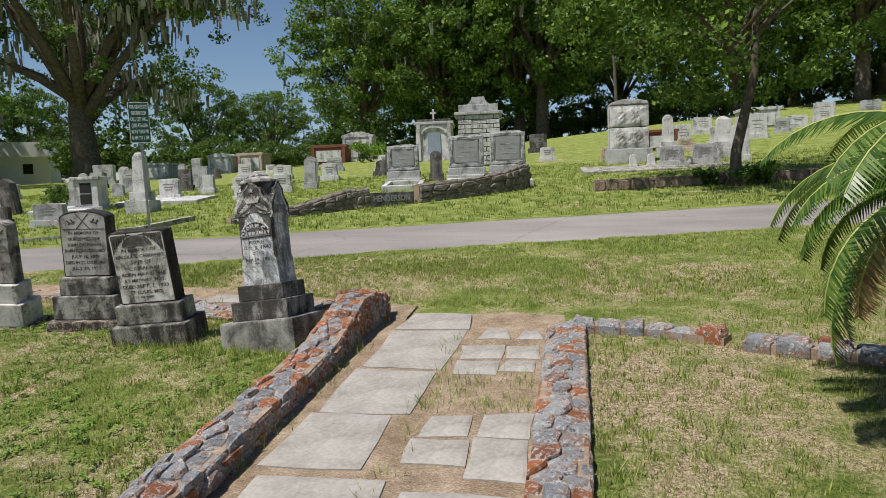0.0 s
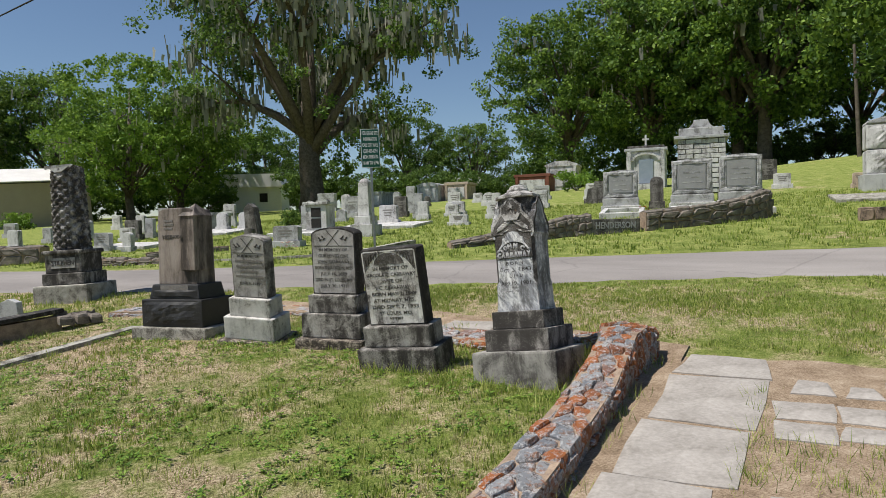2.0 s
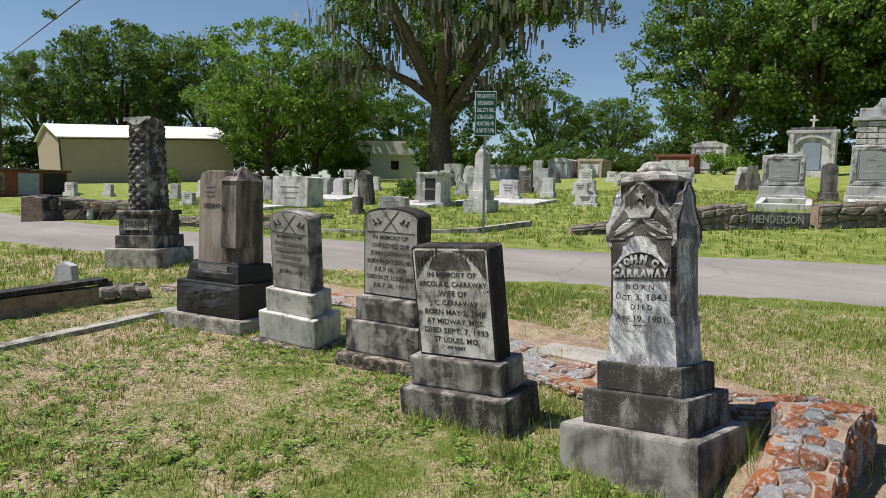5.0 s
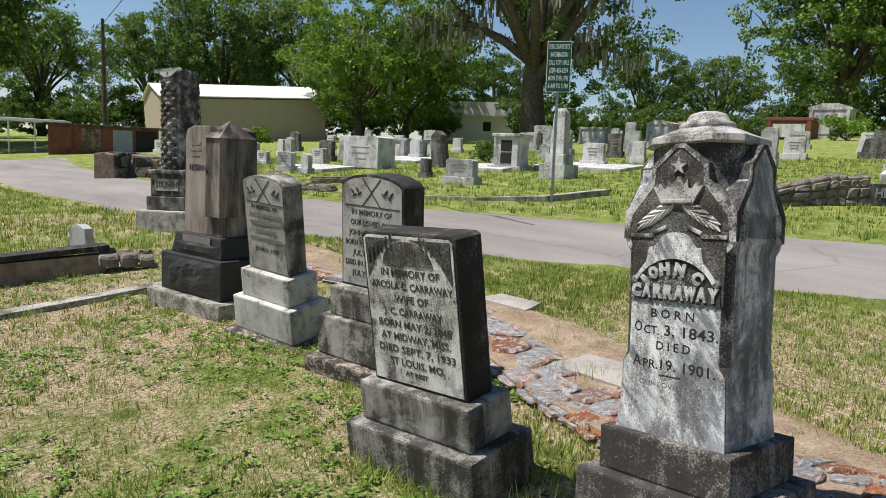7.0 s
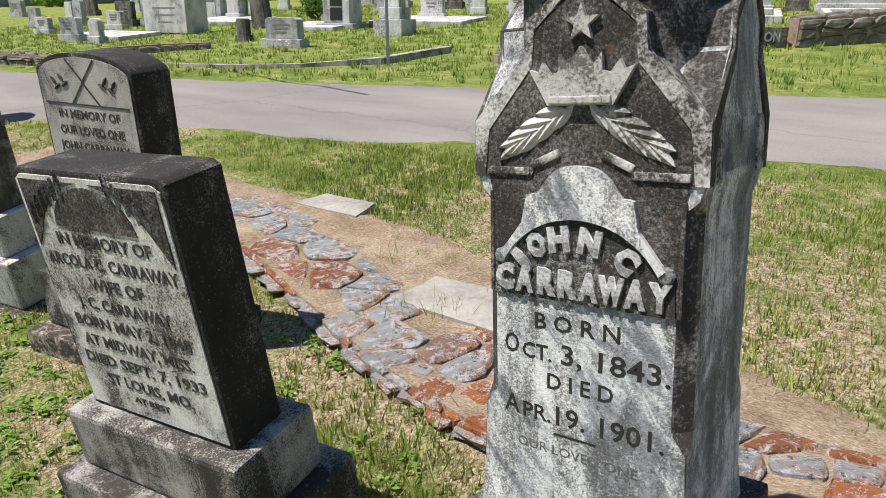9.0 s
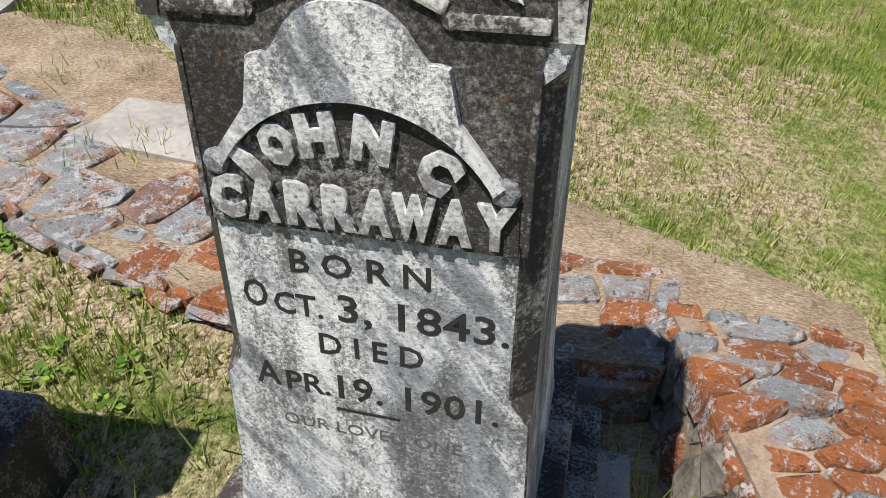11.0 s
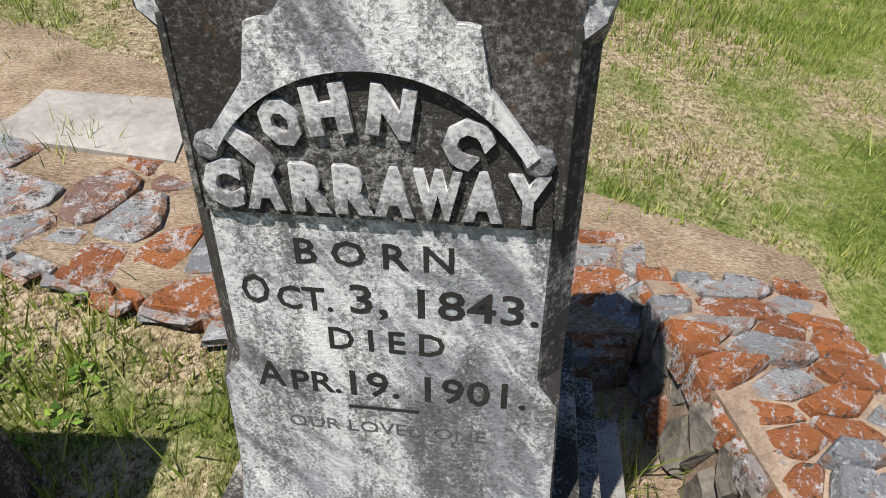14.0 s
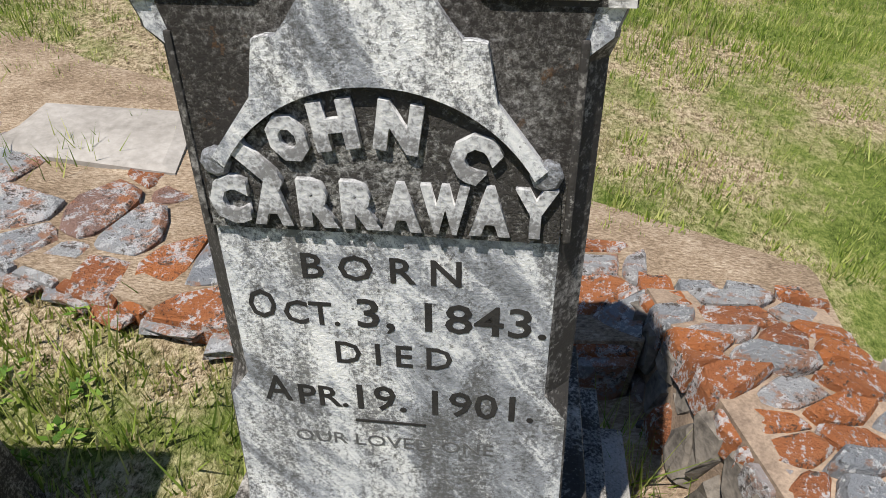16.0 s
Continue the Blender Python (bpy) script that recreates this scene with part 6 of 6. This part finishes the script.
def blades(name, n, x0, x1, y0, y1, tall, wide, mat, seed, keep, label):
    rng = np.random.default_rng(seed)
    each = 9
    m = n // each
    cx, cy = np.repeat(rng.uniform(x0, x1, m), each), np.repeat(rng.uniform(y0, y1, m), each)
    ox, oy = rng.normal(0, tall * 0.42, m * each), rng.normal(0, tall * 0.42, m * each)
    x, y = cx + ox, cy + oy
    ok = keep(x, y, np.repeat(rng.random(m), each))
    x, y, ox, oy = x[ok], y[ok], ox[ok], oy[ok]
    grow = np.repeat(rng.uniform(0.45, 1.35, m), each)[ok]
    n = len(x)
    side = np.clip((x + 8) / 30, -1, 1.1)
    z = -0.17 + 0.085 * y + np.where(side > 0, 0.05, 0.03) * np.maximum(y - 15, 0) * side
    t, lean, h = rng.uniform(0, 2 * np.pi, n), np.arctan2(oy, ox) + rng.normal(0, 0.7, n), grow * tall * rng.uniform(0.5, 1.2, n)
    w, b = wide * rng.uniform(0.6, 1.3, n), h * rng.uniform(0.05, 0.55, n)
    base = np.stack([x, y, z - 0.012], 1)
    d = np.stack([np.cos(t) * w, np.sin(t) * w, 0 * w], 1)
    tip = base + np.stack([np.cos(lean) * b, np.sin(lean) * b, h + 0.012], 1)
    verts = np.stack([base - d, base + d, tip], 1).reshape(-1, 3)
    ob = soup(name, verts, np.arange(n * 3).reshape(n, 3), mat)
    tagged(ob, label, "grass", kind="stuff")


def patchy(x, y):
    return 0.5 + 0.25 * np.sin(1.7 * x + 1.1 * y) * np.sin(0.9 * x - 2.3 * y + 1) + 0.25 * np.sin(4.1 * x + 0.7) * np.sin(3.7 * y + 2 * np.sin(1.3 * x))


def off_walk(x, y):
    walk = (x > -2.06) & (x < -0.28) & (y < 6.3)
    tuft = walk & (((np.abs(x + 1.22 - 0.08 * np.sin(6 * y)) < 0.07) & (y < 5.4)) | ((y > 4.05) & (y < 4.5) & (x > -1.25) & (x < -0.62)))
    left = (x > np.where(y > 5.6, -2.38, -2.26)) & (x <= -2.0) & (y < 6.1)
    mid = np.interp(x, [p[0] for p in BACK[::-1]], [p[1] for p in BACK[::-1]])
    foot = (np.abs(y - mid - 0.06) < 0.36 + 0.05 * np.sin(9 * x)) & (x > -8.7) & (x < -1.9)
    return (~walk | tuft) & ~left & ~foot


lane = lambda x: 9.92 + 0.22 * x + np.where(x < -9, 0.012 * (x + 9) ** 2, 0)
near_green = lambda x, y, r: off_walk(x, y) & (y < lane(x) - 0.02) & (r < 1.35 * patchy(x, y) - 0.02 + 0.35 * (y > 7.2))
near_dry = lambda x, y, r: off_walk(x, y) & (y < lane(x)) & (r < 1.1 - 0.9 * patchy(x, y))
blades("grass", 300000, -9.5, 3.6, 1.0, 11.0, 0.036, 0.0046, M_BLADE, 1, near_green, "short green lawn grass")
blades("near_grass", 90000, -6.0, 0.0, 3.6, 8.6, 0.030, 0.0036, M_BLADE, 6, near_green, "fine green grass round the gravestones")
blades("dry_grass", 170000, -9.5, 3.6, 1.0, 11.0, 0.030, 0.0034, M_BLADE_DRY, 2, near_dry, "dry straw-coloured grass")
blades("far_grass", 150000, -24, 9, 10.0, 26.0, 0.08, 0.010, M_BLADE, 3, lambda x, y, r: (y > np.where(x < -9, 12.8 + 0.222 * x + 0.012 * (x + 9) ** 2, 12.75 + 0.222 * x)) & (r < 0.5 + 0.5 * patchy(x, y)), "lawn grass beyond the lane")
blades("left_grass", 60000, -20, -9.4, 2.0, 9.0, 0.07, 0.007, M_BLADE, 4, lambda x, y, r: (y < 9.8 + 0.22 * x + 0.012 * (x + 9) ** 2) & (r < 0.9), "lawn grass beside the lane")


def tufts(name, seed, spots, tall, label):
    rng = np.random.default_rng(seed)
    xs, ys = [], []
    for x, y, r, n in spots:
        xs.append(rng.normal(x, r, n)), ys.append(rng.normal(y, r, n))
    xs, ys = np.concatenate(xs), np.concatenate(ys)
    n = len(xs)
    z = -0.17 + 0.085 * ys
    t, lean, h = rng.uniform(0, 2 * np.pi, n), rng.uniform(0, 2 * np.pi, n), tall * rng.uniform(0.4, 1.3, n)
    b = h * rng.uniform(0.1, 0.8, n)
    base = np.stack([xs, ys, z - 0.01], 1)
    d = np.stack([np.cos(t), np.sin(t), 0 * t], 1) * 0.0032
    tip = base + np.stack([np.cos(lean) * b, np.sin(lean) * b, h], 1)
    ob = soup(name, np.stack([base - d, base + d, tip], 1).reshape(-1, 3), np.arange(n * 3).reshape(n, 3), M_BLADE)
    tagged(ob, label, "grass", kind="stuff")


rng0 = random.Random(77)
spots = [(-3.4 + rng0.uniform(-0.15, 0.15), 5.2 + rng0.uniform(-0.25, 0.6), 0.09, 16) for k in range(10)] + [(-2.4, 5.2 + 0.12 * k, 0.03, 30) for k in range(5)]
spots += [(-3.1 + rng0.uniform(-0.3, 0.7), 4.98 + rng0.uniform(-0.08, 0.06), 0.06, 40) for k in range(14)] + [(-4.1 + 0.12 * k, 5.03 + 0.03 * k, 0.04, 40) for k in range(6)]
spots += [(-2.40, 5.72, 0.03, 60), (-3.15, 5.65, 0.06, 40), (-3.55, 5.5, 0.07, 60), (-1.98, 3.2, 0.05, 60), (-1.97, 4.6, 0.04, 40)]
spots += [(rng0.uniform(-1.26, -0.6), rng0.uniform(4.0, 4.5), 0.05, 22) for k in range(26)] + [(-1.24 + rng0.uniform(-0.05, 0.05), rng0.uniform(3.0, 5.3), 0.03, 14) for k in range(18)]
spots += [(-1.96 + rng0.uniform(-0.02, 0.04), rng0.uniform(2.4, 5.8), 0.02, 10) for k in range(14)]
spots += [(rng0.uniform(-9, 3), rng0.uniform(2, 8), 0.05, 40) for k in range(160)]
spots = [s for s in spots if not (-2.1 < s[0] < -0.3 and s[1] < 6.4 and s[3] == 40) or s[0] < -1.9]
tufts("long_grass", 15, [(-2.40, 5.62, 0.035, 70), (-2.33, 5.5, 0.03, 50), (-2.30, 5.35, 0.03, 35)], 0.22, "long grass blades in the hollow beside the wall")
tufts("grass_tufts", 5, spots, 0.10, "taller tufts of green grass at the stones")


def weeds(name, seed, n, x0, x1, y0, y1, label):
    """Low rosettes of small broad leaves scattered through the lawn."""
    rng = np.random.default_rng(seed)
    cx, cy = rng.uniform(x0, x1, n), rng.uniform(y0, y1, n)
    ok = off_walk(cx, cy) & (patchy(cx * 1.3 + 2, cy * 1.3) > 0.42)
    each = 11
    cx, cy = np.repeat(cx[ok], each), np.repeat(cy[ok], each)
    n = len(cx)
    t, reach, size = rng.uniform(0, 2 * np.pi, n), rng.uniform(0.004, 0.045, n), rng.uniform(0.008, 0.017, n)
    x, y = cx + np.cos(t) * reach, cy + np.sin(t) * reach
    z = -0.17 + 0.085 * y + rng.uniform(0.008, 0.030, n)
    u = np.stack([np.cos(t), np.sin(t), rng.uniform(-0.3, 0.5, n)], 1) * size[:, None]
    v = np.stack([-np.sin(t), np.cos(t), rng.uniform(-0.4, 0.4, n)], 1) * (size * 0.55)[:, None]
    p = np.stack([x, y, z], 1)
    verts = np.stack([p - u, p + v, p + u, p - v], 1).reshape(-1, 3)
    tagged(soup(name, verts, np.arange(n * 4).reshape(n, 4), M_WEED), label, "weeds", kind="stuff")


weeds("lawn_weeds", 8, 2600, -8.5, -2.4, 2.5, 6.2, "low broad-leaved weeds in the lawn")
